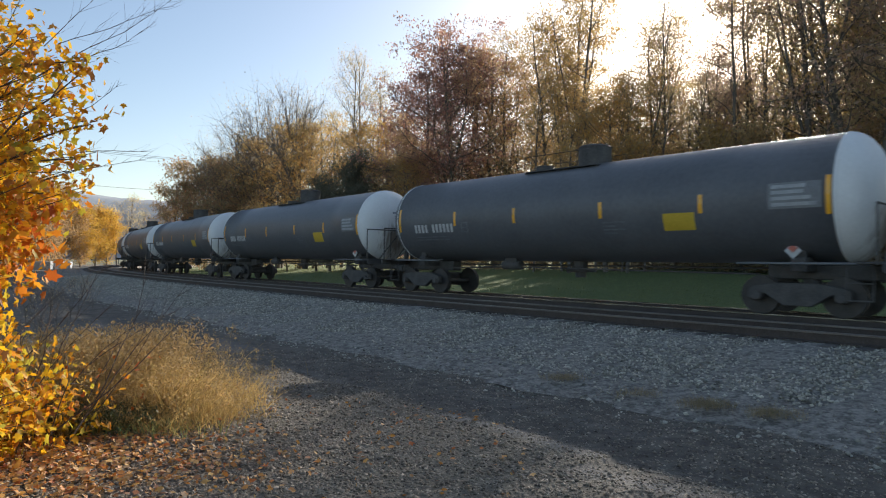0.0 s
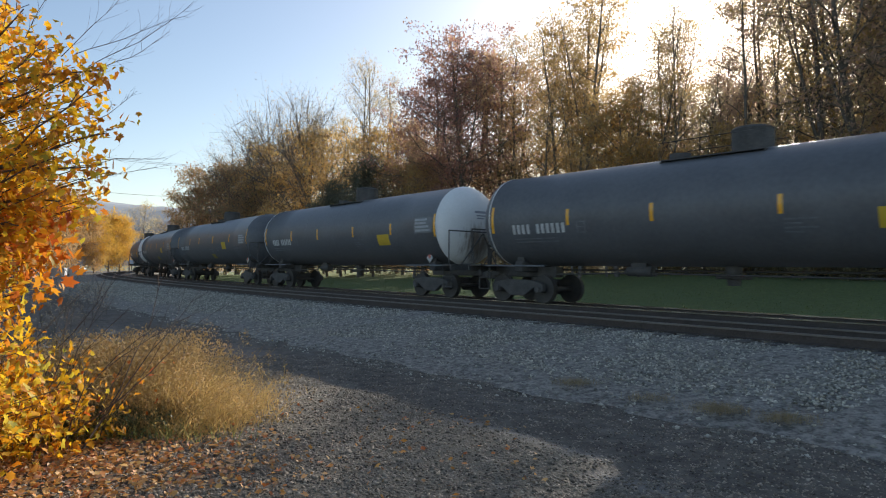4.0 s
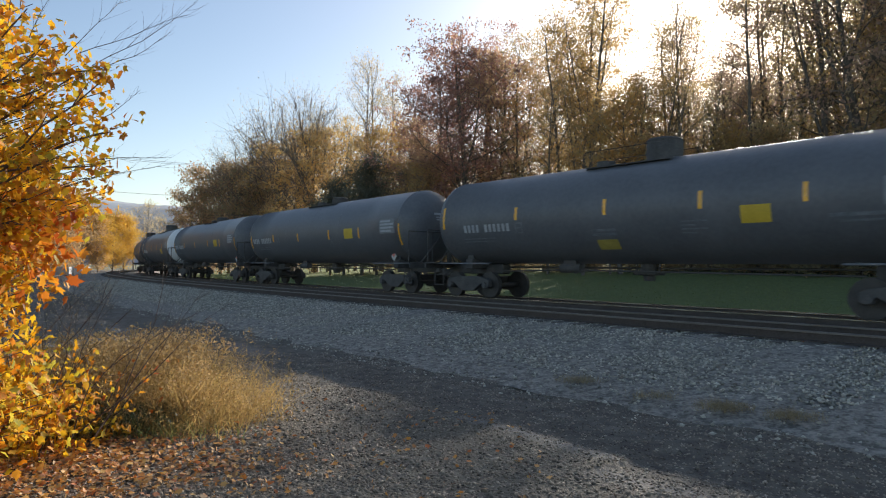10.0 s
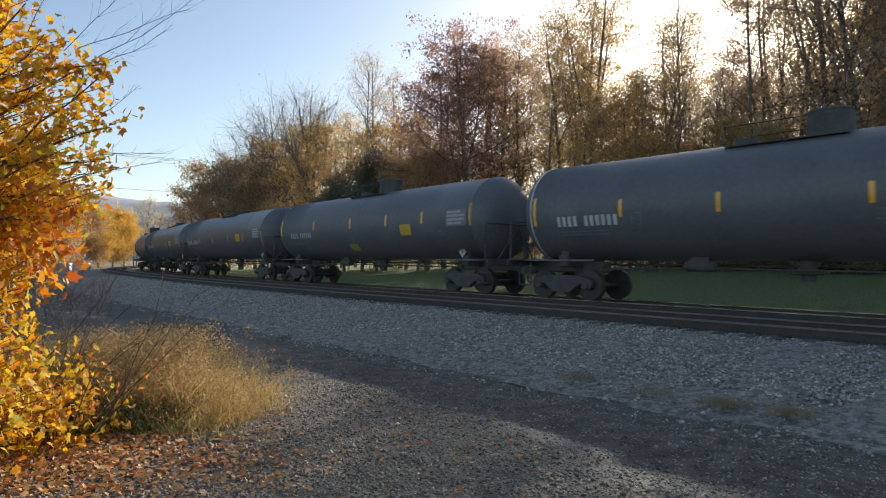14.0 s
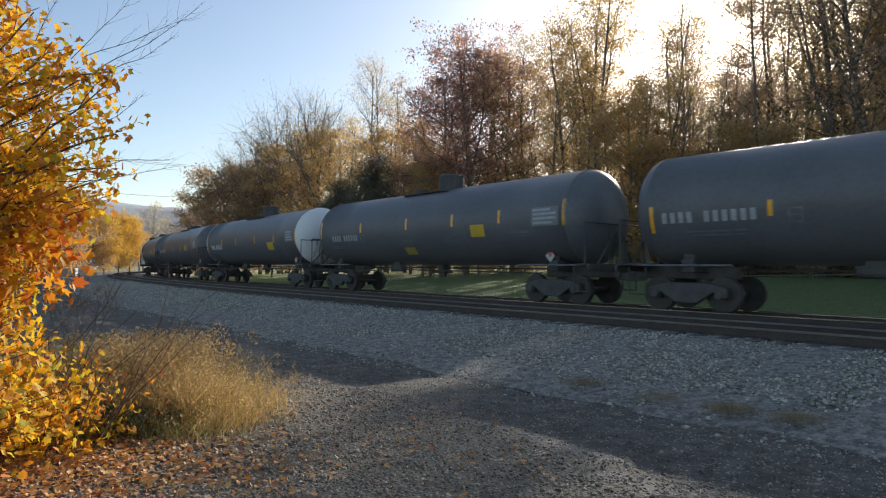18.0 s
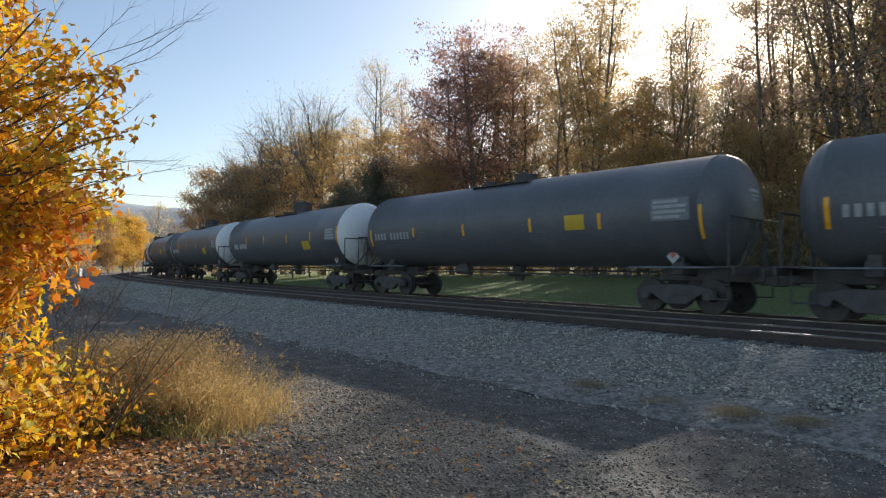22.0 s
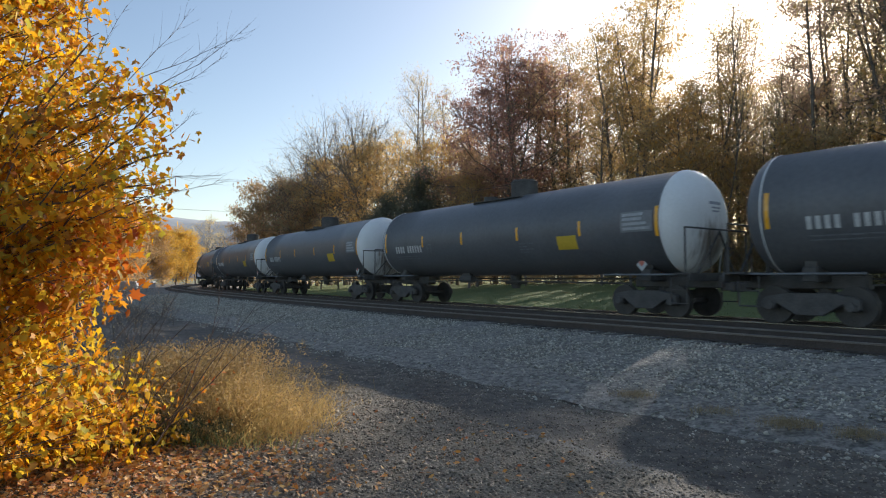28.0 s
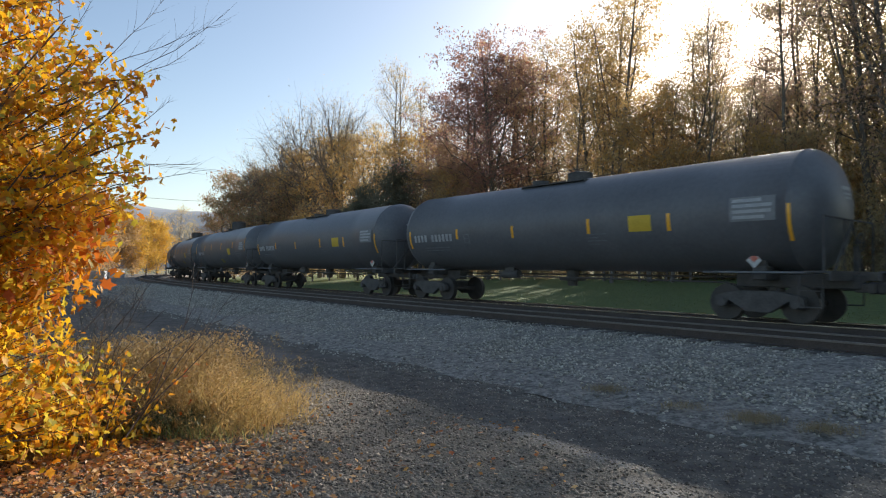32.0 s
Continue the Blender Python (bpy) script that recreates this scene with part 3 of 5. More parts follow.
def truck_meshes():
    out = {}
    bm = bmesh.new()
    edge = [(-1.08, 0.40), (-1.08, 0.60), (-0.95, 0.68), (-0.45, 0.76), (0.45, 0.76), (0.95, 0.68), (1.08, 0.60), (1.08, 0.40), (0.98, 0.34), (0.80, 0.36), (0.74, 0.52), (0.40, 0.30), (0.30, 0.23), (-0.30, 0.23), (-0.40, 0.30), (-0.74, 0.52), (-0.80, 0.36), (-0.98, 0.34)]
    face = bm.faces.new([bm.verts.new((x, -0.09, z)) for x, z in edge])
    ext = bmesh.ops.extrude_face_region(bm, geom=[face])
    bmesh.ops.translate(bm, vec=(0, 0.18, 0), verts=[v for v in ext["geom"] if isinstance(v, bmesh.types.BMVert)])
    bmesh.ops.recalc_face_normals(bm, faces=bm.faces)
    bmesh.ops.bevel(bm, geom=list(bm.edges), offset=0.015, segments=1, affect="EDGES")
    out["sideframe"] = bm
    bm = bmesh.new()
    for x in (-0.16, 0.0, 0.16):
        add_rod(bm, (x, -0.03, 0.38), (x, -0.03, 0.60), 0.085, 12)
    out["spring"] = bm
    bm = bmesh.new()
    add_box(bm, 0, 0, 0.62, 0.40, 2.1, 0.24, 0.03)
    add_rod(bm, (0, 0, 0.7), (0, 0, 0.9), 0.2, 14)
    out["bolster"] = bm
    bm = bmesh.new()
    add_rod(bm, (0, -0.15, 0), (0, 0.15, 0), 0.105, 14)
    out["axle_box"] = bm
    res = {}
    for nm, bm in out.items():
        me = bpy.data.meshes.new(nm)
        bm.to_mesh(me)
        bm.free()
        me.materials.append(GRIME)
        res[nm] = me
    return res


WHEELSET = wheelset_mesh()
TRUCK_BITS = truck_meshes()


def marks(rng, x0, x1, z0, z1, groups):
    """Plain bars in place of the reporting marks: a bar for each character."""
    total = sum(groups) + len(groups) - 1
    w = (x1 - x0) / total
    spans, i = [], 0
    for g in groups:
        for _ in range(g):
            spans.append((x0 + i * w + 0.05 * w, x0 + i * w + w * 0.62, z0, z1))
            i += 1
        i += 1
    return spans


def tank_car(style, label):
    """A tank car, nose towards +x, at rail height: jacketed tank, sills, trucks, dome, rails and markings."""
    white, tall_dome = style == "white", style != "low"
    car = tagged(new("tank_car"), label, "tank car", "tank cars of the train")
    rng = random.Random(3 + white)
    H = 0.76
    body = put("tank", lathe([(-HALF, TANK_R)] + [(-HALF + 2 * HALF * i / 6, TANK_R) for i in range(1, 7)], 56, TANK, "tank"), car)
    curve = [(HALF + H * math.sin(a), max(TANK_R * math.cos(a), 0.0)) for a in np.linspace(0, math.pi / 2, 11)]
    put("front_head", lathe(curve, 56, SOILED if white else TANK, "front_head"), car, "white-painted domed tank end" if white else "black domed tank end")
    put("rear_head", lathe([(-x, r) for x, r in curve][::-1], 56, TANK, "rear_head"), car)
    band = [(HALF - 0.015, TANK_R), (HALF - 0.014, TANK_R + 0.008), (HALF + 0.018, TANK_R + 0.008), (HALF + 0.02, TANK_R - 0.01)]
    put("seam_band", lathe(band, 56, WHITE if white else TANK, "seam_band"), car)
    put("seam_band", lathe([(-x, r) for x, r in band][::-1], 56, WHITE if white else TANK, "seam_band"), car)
    for x in (-2.75, 0.0, 2.75):
        put("weld_ring", lathe([(x - 0.03, TANK_R), (x - 0.02, TANK_R + 0.007), (x + 0.02, TANK_R + 0.007), (x + 0.03, TANK_R)], 56, TANK, "weld_ring"), body)
    # reflectors and signs on the flank
    # rows of strips, panel and lettering sit a little apart on each owner's cars
    lead, strips, tail, panel, text = {
        "white": ((7.47, -0.46, 0.40), ((4.62, -0.31, 0.16), (1.70, -0.31, 0.15), (-1.55, -0.32, 0.17), (-4.32, -0.31, 0.18)), (-7.42, -0.46, 0.42), (3.60, 4.45, -0.71, -0.27), (-6.55, -4.38, -0.52, -0.22)),
        "domed": ((7.60, -0.32, 0.56), ((4.55, -0.13, 0.34), (1.20, -0.13, 0.36), (-1.92, -0.11, 0.36), (-4.23, -0.09, 0.33)), (-7.50, -0.29, 0.57), (3.03, 3.76, -0.55, -0.10), (-6.60, -4.50, -0.46, -0.20)),
        "panelled": ((7.55, -0.32, 0.50), ((4.75, -0.13, 0.32), (2.30, -0.14, 0.32), (-0.55, -0.14, 0.32), (-3.95, -0.12, 0.30)), (-7.50, -0.29, 0.50), (3.30, 4.00, -0.55, -0.12), (-6.45, -4.20, -0.46, -0.20)),
        "low": ((7.62, -0.80, 0.07), ((4.54, -0.44, 0.03), (1.84, -0.45, 0.03), (-1.42, -0.44, -0.02), (-4.40, -0.38, 0.0)), (-7.44, -0.68, 0.02), (3.27, 4.00, -0.42, 0.03), (-7.15, -4.64, -0.44, -0.16)),
    }[style]
    for x, z0, z1 in (lead, *strips, tail):
        sheet("reflector", [(x - 0.055, x + 0.055, z0, z1)], YELLOW, car, "yellow reflective strip")
    sheet("warning_panel", [panel], PANEL_Y, car, "yellow rectangular panel")
    if style in ("panelled", "domed"):
        x0 = -0.95 if style == "panelled" else 0.35
        sheet("lower_panel", [(x0, x0 + 0.7, -1.12, -0.84)], FADED_Y, car, "faded yellow panel low on the flank")
        sheet("data_line", [(x0 - 0.1, x0 + 0.7, z, z + 0.06) for z in (-0.72, -0.6)], DIMPAINT, car)
        sheet("data_line", [(5.2, 6.3, -0.5, -0.42), (5.4, 6.2, -0.62, -0.57)], DIMPAINT, car)
    for span in marks(rng, *text, (4, 6)):
        sheet("lettering_bar", [span], PALE if white else FADED, car, "white painted bar")
    for z in (-0.66, -0.76):
        sheet("data_line", [(-6.6 + 0.2 * rng.random(), -4.7 - 0.5 * rng.random(), z - 0.03, z)], DIMPAINT, car)
    sheet("data_box", [(-4.02, -3.98, -0.55, -0.2), (-3.74, -3.70, -0.55, -0.2), (-3.98, -3.74, -0.24, -0.2), (-3.98, -3.74, -0.55, -0.51), (-3.98, -3.74, -0.39, -0.36)], DIMPAINT, car)
    info = sheet("info_panel", [(6.22, 7.34, -0.30, 0.30)], PLATE, car, "faded grey text panel", 0.004)
    for z in (-0.16, -0.02, 0.12, 0.25):
        sheet("text_line", [(6.3, 7.26 - 0.3 * rng.random(), z - 0.08, z)], FADED, info, "faded white bar", 0.009)
    for i, z in enumerate((-0.42, -0.52, -0.62, -0.72)):
        sheet("data_line", [(1.75, 2.45 - 0.3 * (i % 2), z - 0.035, z)], DIMPAINT, car)
    if style != "panelled":
        for k, (y0, y1, z0) in enumerate(((-0.20, 0.40, 0.46), (-0.12, 0.34, 0.34), (-0.10, 0.26, 0.24))):
            bm = bmesh.new()
            row = []
            for y in np.linspace(y0, y1, 5):
                row.append([bm.verts.new((HALF + H * math.sqrt(max(1 - (y * y + z * z) / TANK_R ** 2, 0)) + 0.006, y, TANK_Z + z)) for z in (z0, z0 + (0.09 if k == 0 else 0.05))])
            for p, q in zip(row, row[1:]):
                bm.faces.new((p[0], q[0], q[1], p[1]))
            part("stencil_line", bm, STENCIL if white else FADED, car, "small grey stencil line")
    # hazard placard in its holder
    bm = bmesh.new()
    add_box(bm, 6.6, -1.02, TANK_Z - 1.25, 0.27, 0.02, 0.27, 0, pose(0, 0, 0, 0, 45, 0))
    pl = part("placard", bm, PALE, car, "white diamond placard")
    bm = bmesh.new()
    add_box(bm, 6.6, -1.034, TANK_Z - 1.19, 0.15, 0.012, 0.15, 0, pose(0, 0, 0, 0, 45, 0))
    part("emblem", bm, RED, pl, "red square")
    bm = bmesh.new()
    rods(bm, [(6.6, -0.98, TANK_Z - 1.05), (6.6, -0.98, TANK_Z - 1.7)], 0.02)
    part("bracket", bm, GRIME, pl)
    # top fittings
    top = TANK_Z + TANK_R
    bm = bmesh.new()
    if tall_dome:
        add_rod(bm, (0.5, 0, top - 0.06), (0.5, 0, top + 0.52), 0.52, 22)
        add_rod(bm, (0.5, 0, top + 0.52), (0.5, 0, top + 0.58), 0.54, 22, 0.46)
    else:
        add_rod(bm, (0.3, 0, top - 0.06), (0.3, 0, top + 0.22), 0.42, 22)
        add_rod(bm, (0.3, 0, top + 0.22), (0.3, 0, top + 0.27), 0.44, 22, 0.3)
    part("dome", bm, GRIME, car, "valve housing on the tank's top")
    bm = bmesh.new()
    add_rod(bm, (-1.5, 0, top - 0.05), (-1.5, 0, top + 0.14), 0.30, 16)
    part("manway", bm, GRIME, car)
    bm = bmesh.new()
    for y in (-0.62, 0.62):
        add_box(bm, -0.3, y, top - 0.13, 2.7, 0.36, 0.03)
        for x in (-1.7, -0.3, 1.1):
            add_box(bm, x, y * 0.9, top - 0.22, 0.05, 0.4, 0.22)
    part("walkway", bm, GRIME, car, "steel grating walkway")
    bm = bmesh.new()
    for y in (-0.82, 0.82):
        for x in (-1.7, 1.1):
            add_rod(bm, (x, y, top - 0.1), (x, y, top + (0.36 if tall_dome else 0.22)), 0.011, 6)
        add_rod(bm, (-1.7, y, top + (0.36 if tall_dome else 0.22)), (1.1, y, top + (0.36 if tall_dome else 0.22)), 0.011, 6)
    part("guard_rail", bm, GRIME, car)
    # underside: outlet, rigging, cylinder
    bm = bmesh.new()
    add_rod(bm, (0.0, 0, 0.72), (0.0, 0, TANK_Z - TANK_R + 0.05), 0.16, 14, 0.24)
    add_box(bm, 0, 0, 0.95, 0.8, 0.5, 0.12, 0.03)
    part("outlet_valve", bm, GRIME, car)
    bm = bmesh.new()
    add_rod(bm, (-2.9, -0.45, 1.08), (-2.1, -0.45, 1.08), 0.15, 14)
    add_box(bm, -2.5, -0.45, 1.25, 0.5, 0.2, 0.16)
    part("brake_cylinder", bm, GRIME, car)
    bm = bmesh.new()
    rods(bm, [(-5.6, -0.35, 0.95), (-2.9, -0.45, 1.02)], 0.025)
    rods(bm, [(-2.1, -0.45, 1.02), (5.6, -0.3, 0.95)], 0.025)
    rods(bm, [(-7.0, 0.3, 1.10), (7.0, 0.3, 1.10)], 0.03)
    part("brake_rod", bm, GRIME, car)
    for sg in (-1, 1):
        bm = bmesh.new()
        add_box(bm, sg * 7.2, 0, 1.02, 2.9, 0.42, 0.36, 0.03)
        part("stub_sill", bm, GRIME, car)
        bm = bmesh.new()
        add_box(bm, sg * TRUCK_X, 0, 1.20, 0.35, 2.0, 0.36, 0.03)
        for y in (-0.85, 0.85):
            add_box(bm, sg * TRUCK_X, y, 1.48, 0.30, 0.12, 0.62, 0.02)
        part("saddle", bm, GRIME, car)
        bm = bmesh.new()
        add_box(bm, sg * 8.72, 0, 0.88, 0.46, 0.2, 0.22, 0.03)
        add_box(bm, sg * 8.86, 0.02, 0.88, 0.16, 0.3, 0.28, 0.04)
        part("coupler", bm, GRIME, car)
        bm = bmesh.new()
        add_box(bm, sg * 8.25, 0, 1.24, 0.55, 3.1, 0.05, 0.01)
        add_box(bm, sg * 8.50, 0, 1.14, 0.06, 3.2, 0.2, 0.01)
        part("end_platform", bm, GRIME, car)
        bm = bmesh.new()
        x = sg * 8.38
        rods(bm, [(x, -1.56, 1.2), (x, -1.56, 2.50), (x, 1.56, 2.50), (x, 1.56, 1.2)], 0.024)
        rods(bm, [(x, -0.35, 1.2), (x, -0.35, 2.50)], 0.018)
        rods(bm, [(x, -1.0, 1.2), (x, 0.15, 2.45)], 0.028)
        rods(bm, [(x, 0.9, 1.2), (x, 0.15, 2.45)], 0.028)
        part("end_railing", bm, GRIME, car, "grey steel end railing")
        bm = bmesh.new()
        ring = [(sg * 8.44, 0.55 + 0.22 * math.cos(w), 1.98 + 0.22 * math.sin(w)) for w in np.linspace(0, 2 * math.pi, 15)]
        rods(bm, ring, 0.016)
        for w in ring[:14:3]:
            add_rod(bm, (sg * 8.44, 0.55, 1.98), w, 0.01, 5)
        add_rod(bm, (sg * 8.30, 0.55, 1.98), (sg * 8.45, 0.55, 1.98), 0.04, 8)
        add_box(bm, sg * 8.34, 0.55, 1.58, 0.12, 0.16, 0.62, 0.02)
        part("brake_wheel", bm, GRIME, car)
        for y in (-1.30, 1.30):
            bm = bmesh.new()
            rods(bm, [(sg * 7.75, y, 1.18), (sg * 7.75, y, 0.42), (sg * 8.25, y, 0.42), (sg * 8.25, y, 1.18)], 0.02)
            rods(bm, [(sg * 7.75, y, 0.80), (sg * 8.25, y, 0.80)], 0.016)
            part("sill_step", bm, GRIME, car)
        bm = bmesh.new()
        rods(bm, [(sg * 5.4, -1.28, 1.22), (sg * 8.2, -1.28, 1.22)], 0.028)
        for q in (5.6, 6.8, 8.0):
            rods(bm, [(sg * q, -1.28, 1.22), (sg * q, -0.9, 1.25)], 0.02)
        part("side_rail", bm, DIMPAINT, car, "worn grey side grab rail")
        truck = new("truck")
        truck.parent = car
        truck.matrix_basis = pose(sg * TRUCK_X, 0, 0)
        for y in (-1.0, 1.0):
            put("sideframe", TRUCK_BITS["sideframe"], truck, m=pose(0, y, 0, 0, 0, 0 if y < 0 else 180))
            put("spring", TRUCK_BITS["spring"], truck, m=pose(0, y * 0.98, 0))
        put("bolster", TRUCK_BITS["bolster"], truck)
        for y in (-1.0, 1.0):
            for dx in (-0.89, 0.89):
                put("axle_box", TRUCK_BITS["axle_box"], truck, m=pose(dx, y, 0.457))
        for dx in (-0.89, 0.89):
            put("wheelset", WHEELSET, car, "steel wheels on an axle", pose(sg * TRUCK_X + dx, 0, WHEEL_R))
    return car


WHITE_NOSED = {-2, -1, 0, 1, 2, 3, 4, 7, 11, 16, 19, 20, 22, 23, 24, 25}
LOW_TOPPED = {9, 10, 13, 14, 17, 18, 21, 26, 27, 30, 31}
CARS = range(-2, 33)


# slack running in and out along the couplings
SLACK_T = (0, 1, 2, 3, 6, 7, 8, 9, 10, 11, 12, 13, 14, 17, 18, 19, 20, 21, 22, 23, 24, 25, 28, 29, 30, 31, 32)
SLACK = (-0.01, 0.22, -0.18, 0.03, 0.09, -0.02, -0.05, 0.16, -0.04, 0.18, -0.07, 0.03, 0.05, -0.10, -0.14, 0.11, 0.00, 0.10, -0.16, -0.05, 0.14, -0.06, 0.05, 0.04, 0.04, -0.01, -0.10)


def run(t):
    """Metres that the train has come by t seconds."""
    u = t / 16 - 1
    slack = np.interp(t, SLACK_T, SLACK)
    return 14.462 * t - 0.243 * u * u + 0.328 * u ** 3 + 0.053 + float(slack)


def car_pose(i, t):
    s = PITCH * i - run(t) + HALF
    x1, y1, _ = line_at(s - TRUCK_X)
    x2, y2, _ = line_at(s + TRUCK_X)
    return pose((x1 + x2) / 2, (y1 + y2) / 2, RAIL_Z + 0.006, 0, 0, math.degrees(math.atan2(y1 - y2, x1 - x2)))


def build_train():
    kinds, cars = {}, {}
    for i in CARS:
        k = "white" if i in WHITE_NOSED else "low" if i in LOW_TOPPED else "panelled" if i in (8, 12, 15) else "domed"
        if k not in kinds:
            lab = {"white": "black tank car with a white front end, yellow reflectors, on rails", "low": "all-black tank car with low top fittings, on rails",
                   "domed": "all-black tank car with a tall valve dome, on rails", "panelled": "all-black tank car with two yellow side panels, on rails"}[k]
            kinds[k] = cars[i] = tank_car(k, lab)
        else:
            cars[i] = copy_thing(kinds[k], pose(0, 0, 0))
    return cars


# ---- trees ----


def tube(pts, radii, seg, verts, faces):
    base = len(verts)
    for i, p in enumerate(pts):
        d = (pts[min(i + 1, len(pts) - 1)] - pts[max(i - 1, 0)])
        d = d / (np.linalg.norm(d) + 1e-9)
        a = np.cross(d, (0.31, 0.17, 0.93) if abs(d[2]) < 0.9 else (1.0, 0.2, 0.1))
        a /= np.linalg.norm(a)
        b = np.cross(d, a)
        for j in range(seg):
            w = 2 * math.pi * j / seg
            verts.append(p + radii[i] * (math.cos(w) * a + math.sin(w) * b))
    for i in range(len(pts) - 1):
        for j in range(seg):
            k = (j + 1) % seg
            faces.append((base + i * seg + j, base + i * seg + k, base + (i + 1) * seg + k, base + (i + 1) * seg + j))


def limb(rng, start, d, length, r0, bend, n=5, lift=0.1):
    pts, p, d = [start], start.copy(), d / np.linalg.norm(d)
    for _ in range(n):
        d = d + rng.normal(0, bend, 3) + np.array((0, 0, lift))
        d /= np.linalg.norm(d)
        p = p + d * length / n
        pts.append(p)
    return np.array(pts), np.linspace(r0, r0 * 0.25, n + 1)


def leaf_cloud(rng, centres, spread, per, size, shape="quad"):
    """Leaves round the ends of twigs: bent quads, each an island of its own."""
    c = np.repeat(np.asarray(centres), per, axis=0)
    n = len(c)
    c = c + rng.normal(0, 1, (n, 3)) * np.array(spread)
    a, tilt, roll = rng.uniform(0, 6.28, n), rng.normal(-0.5, 0.7, n), rng.normal(0, 0.8, n)
    u = np.stack([np.cos(a) * np.cos(tilt), np.sin(a) * np.cos(tilt), np.sin(tilt)], 1)
    w = np.stack([-np.sin(a) * np.cos(roll), np.cos(a) * np.cos(roll), np.sin(roll)], 1)
    up = np.cross(u, w)
    s = (size * rng.uniform(0.6, 1.3, n))[:, None]
    if shape == "quad":
        v = np.stack([c - u * s * 0.5, c + w * s * 0.34 + up * s * 0.08, c + u * s * 0.5, c - w * s * 0.34 + up * s * 0.08], 1)
        f = np.arange(n * 4).reshape(n, 4)
        return v.reshape(-1, 3), f
    # a five-lobed leaf, as a fan of triangles round its middle
    ang = np.radians([180, 205, 250, 268, 300, 325, 0, 35, 60, 92, 110, 155])
    rad = np.array([0.40, 0.26, 0.36, 0.29, 0.50, 0.31, 0.60, 0.31, 0.50, 0.29, 0.36, 0.26])
    k = len(ang)
    ring = c[:, None, :] + s[:, None] * (rad * np.cos(ang))[None, :, None] * u[:, None, :] + s[:, None] * (rad * np.sin(ang))[None, :, None] * w[:, None, :]
    ring = ring + up[:, None, :] * (s[:, None] * (0.10 * np.abs(np.sin(ang)) * rad * 2)[None, :, None])
    v = np.concatenate([c[:, None, :], ring], 1).reshape(-1, 3)
    i = np.arange(n)[:, None] * (k + 1)
    j = np.arange(k)[None, :]
    f = np.stack([np.broadcast_to(i, (n, k)), i + 1 + j, i + 1 + (j + 1) % k], -1).reshape(-1, 3)
    return v, f


def tree_meshes(seed, height, trunk_r, base, reach, limbs, twigs, per, size, mat, lean=0.03, rise=0.5, top_thin=1.0, spread=0.5):
    """Trunk with limbs and twigs, and a crown of leaves at the twigs' ends."""
    rng = np.random.default_rng(seed)
    verts, faces, tips = [], [], []
    trunk, tr = limb(rng, np.zeros(3), np.array((rng.normal(0, lean), rng.normal(0, lean), 1.0)), height * 0.93, trunk_r, 0.05, 10, 0.12)
    tube(trunk, tr * np.linspace(1.15, 1, 11), 7, verts, faces)
    for i in range(limbs):
        f = base + (1 - base) * (i + rng.random()) / limbs
        q = f * 10
        j = min(int(q), 9)
        p = trunk[j] + (trunk[j + 1] - trunk[j]) * (q - j)
        az = i * 2.4 + rng.normal(0, 0.5)
        shape = math.sin(math.pi * min(0.15 + 0.85 * (f - base) / (1 - base + 1e-6), 1.0)) ** 0.6 * (1 if f < 0.75 else top_thin)
        ln = reach * (0.35 + 0.65 * shape) * rng.uniform(0.75, 1.2)
        d = np.array((math.cos(az), math.sin(az), rise + 0.8 * (f - base)))
        lp, lr = limb(rng, p, d, ln, max(tr[j] * 0.5, 0.02), 0.16, 5, 0.10)
        tube(lp, lr, 5, verts, faces)
        for _ in range(twigs):
            w = rng.uniform(0.3, 1.0)
            jj = min(int(w * 5), 4)
            sp = lp[jj] + (lp[jj + 1] - lp[jj]) * (w * 5 - jj)
            td = (lp[jj + 1] - lp[jj]) / np.linalg.norm(lp[jj + 1] - lp[jj]) * 0.7 + rng.normal(0, 0.6, 3)
            tp, tw = limb(rng, sp, td, ln * rng.uniform(0.25, 0.5), max(lr[jj] * 0.45, 0.012), 0.2, 3, 0.06)
            tube(tp, tw, 3, verts, faces)
            tips += [tp[-1], tp[-2]]
    wood = fast_mesh("trunk", np.array(verts), np.array(faces), 4, BARK, True)
    if not per:
        return wood, None
    v, f = leaf_cloud(rng, tips, (spread, spread, spread * 0.7), per, size)
    return wood, fast_mesh("crown", v, f, 4, mat)


def make_tree(name, label, category, meshes, m, group="", turn=0.0, grow=1.0):
    root = tagged(new(name), label, category, group)
    put("trunk", meshes[0], root)
    if meshes[1]:
        put("crown", meshes[1], root)
    root.matrix_basis = m
    root.scale = (grow, grow, grow)
    return root


def bearing(px, dist):
    """Plan point at a bearing, given as the run across a picture 1568 wide, and a distance."""
    a = math.atan((px - 784) / 1106)
    return dist * math.sin(a), dist * math.cos(a)


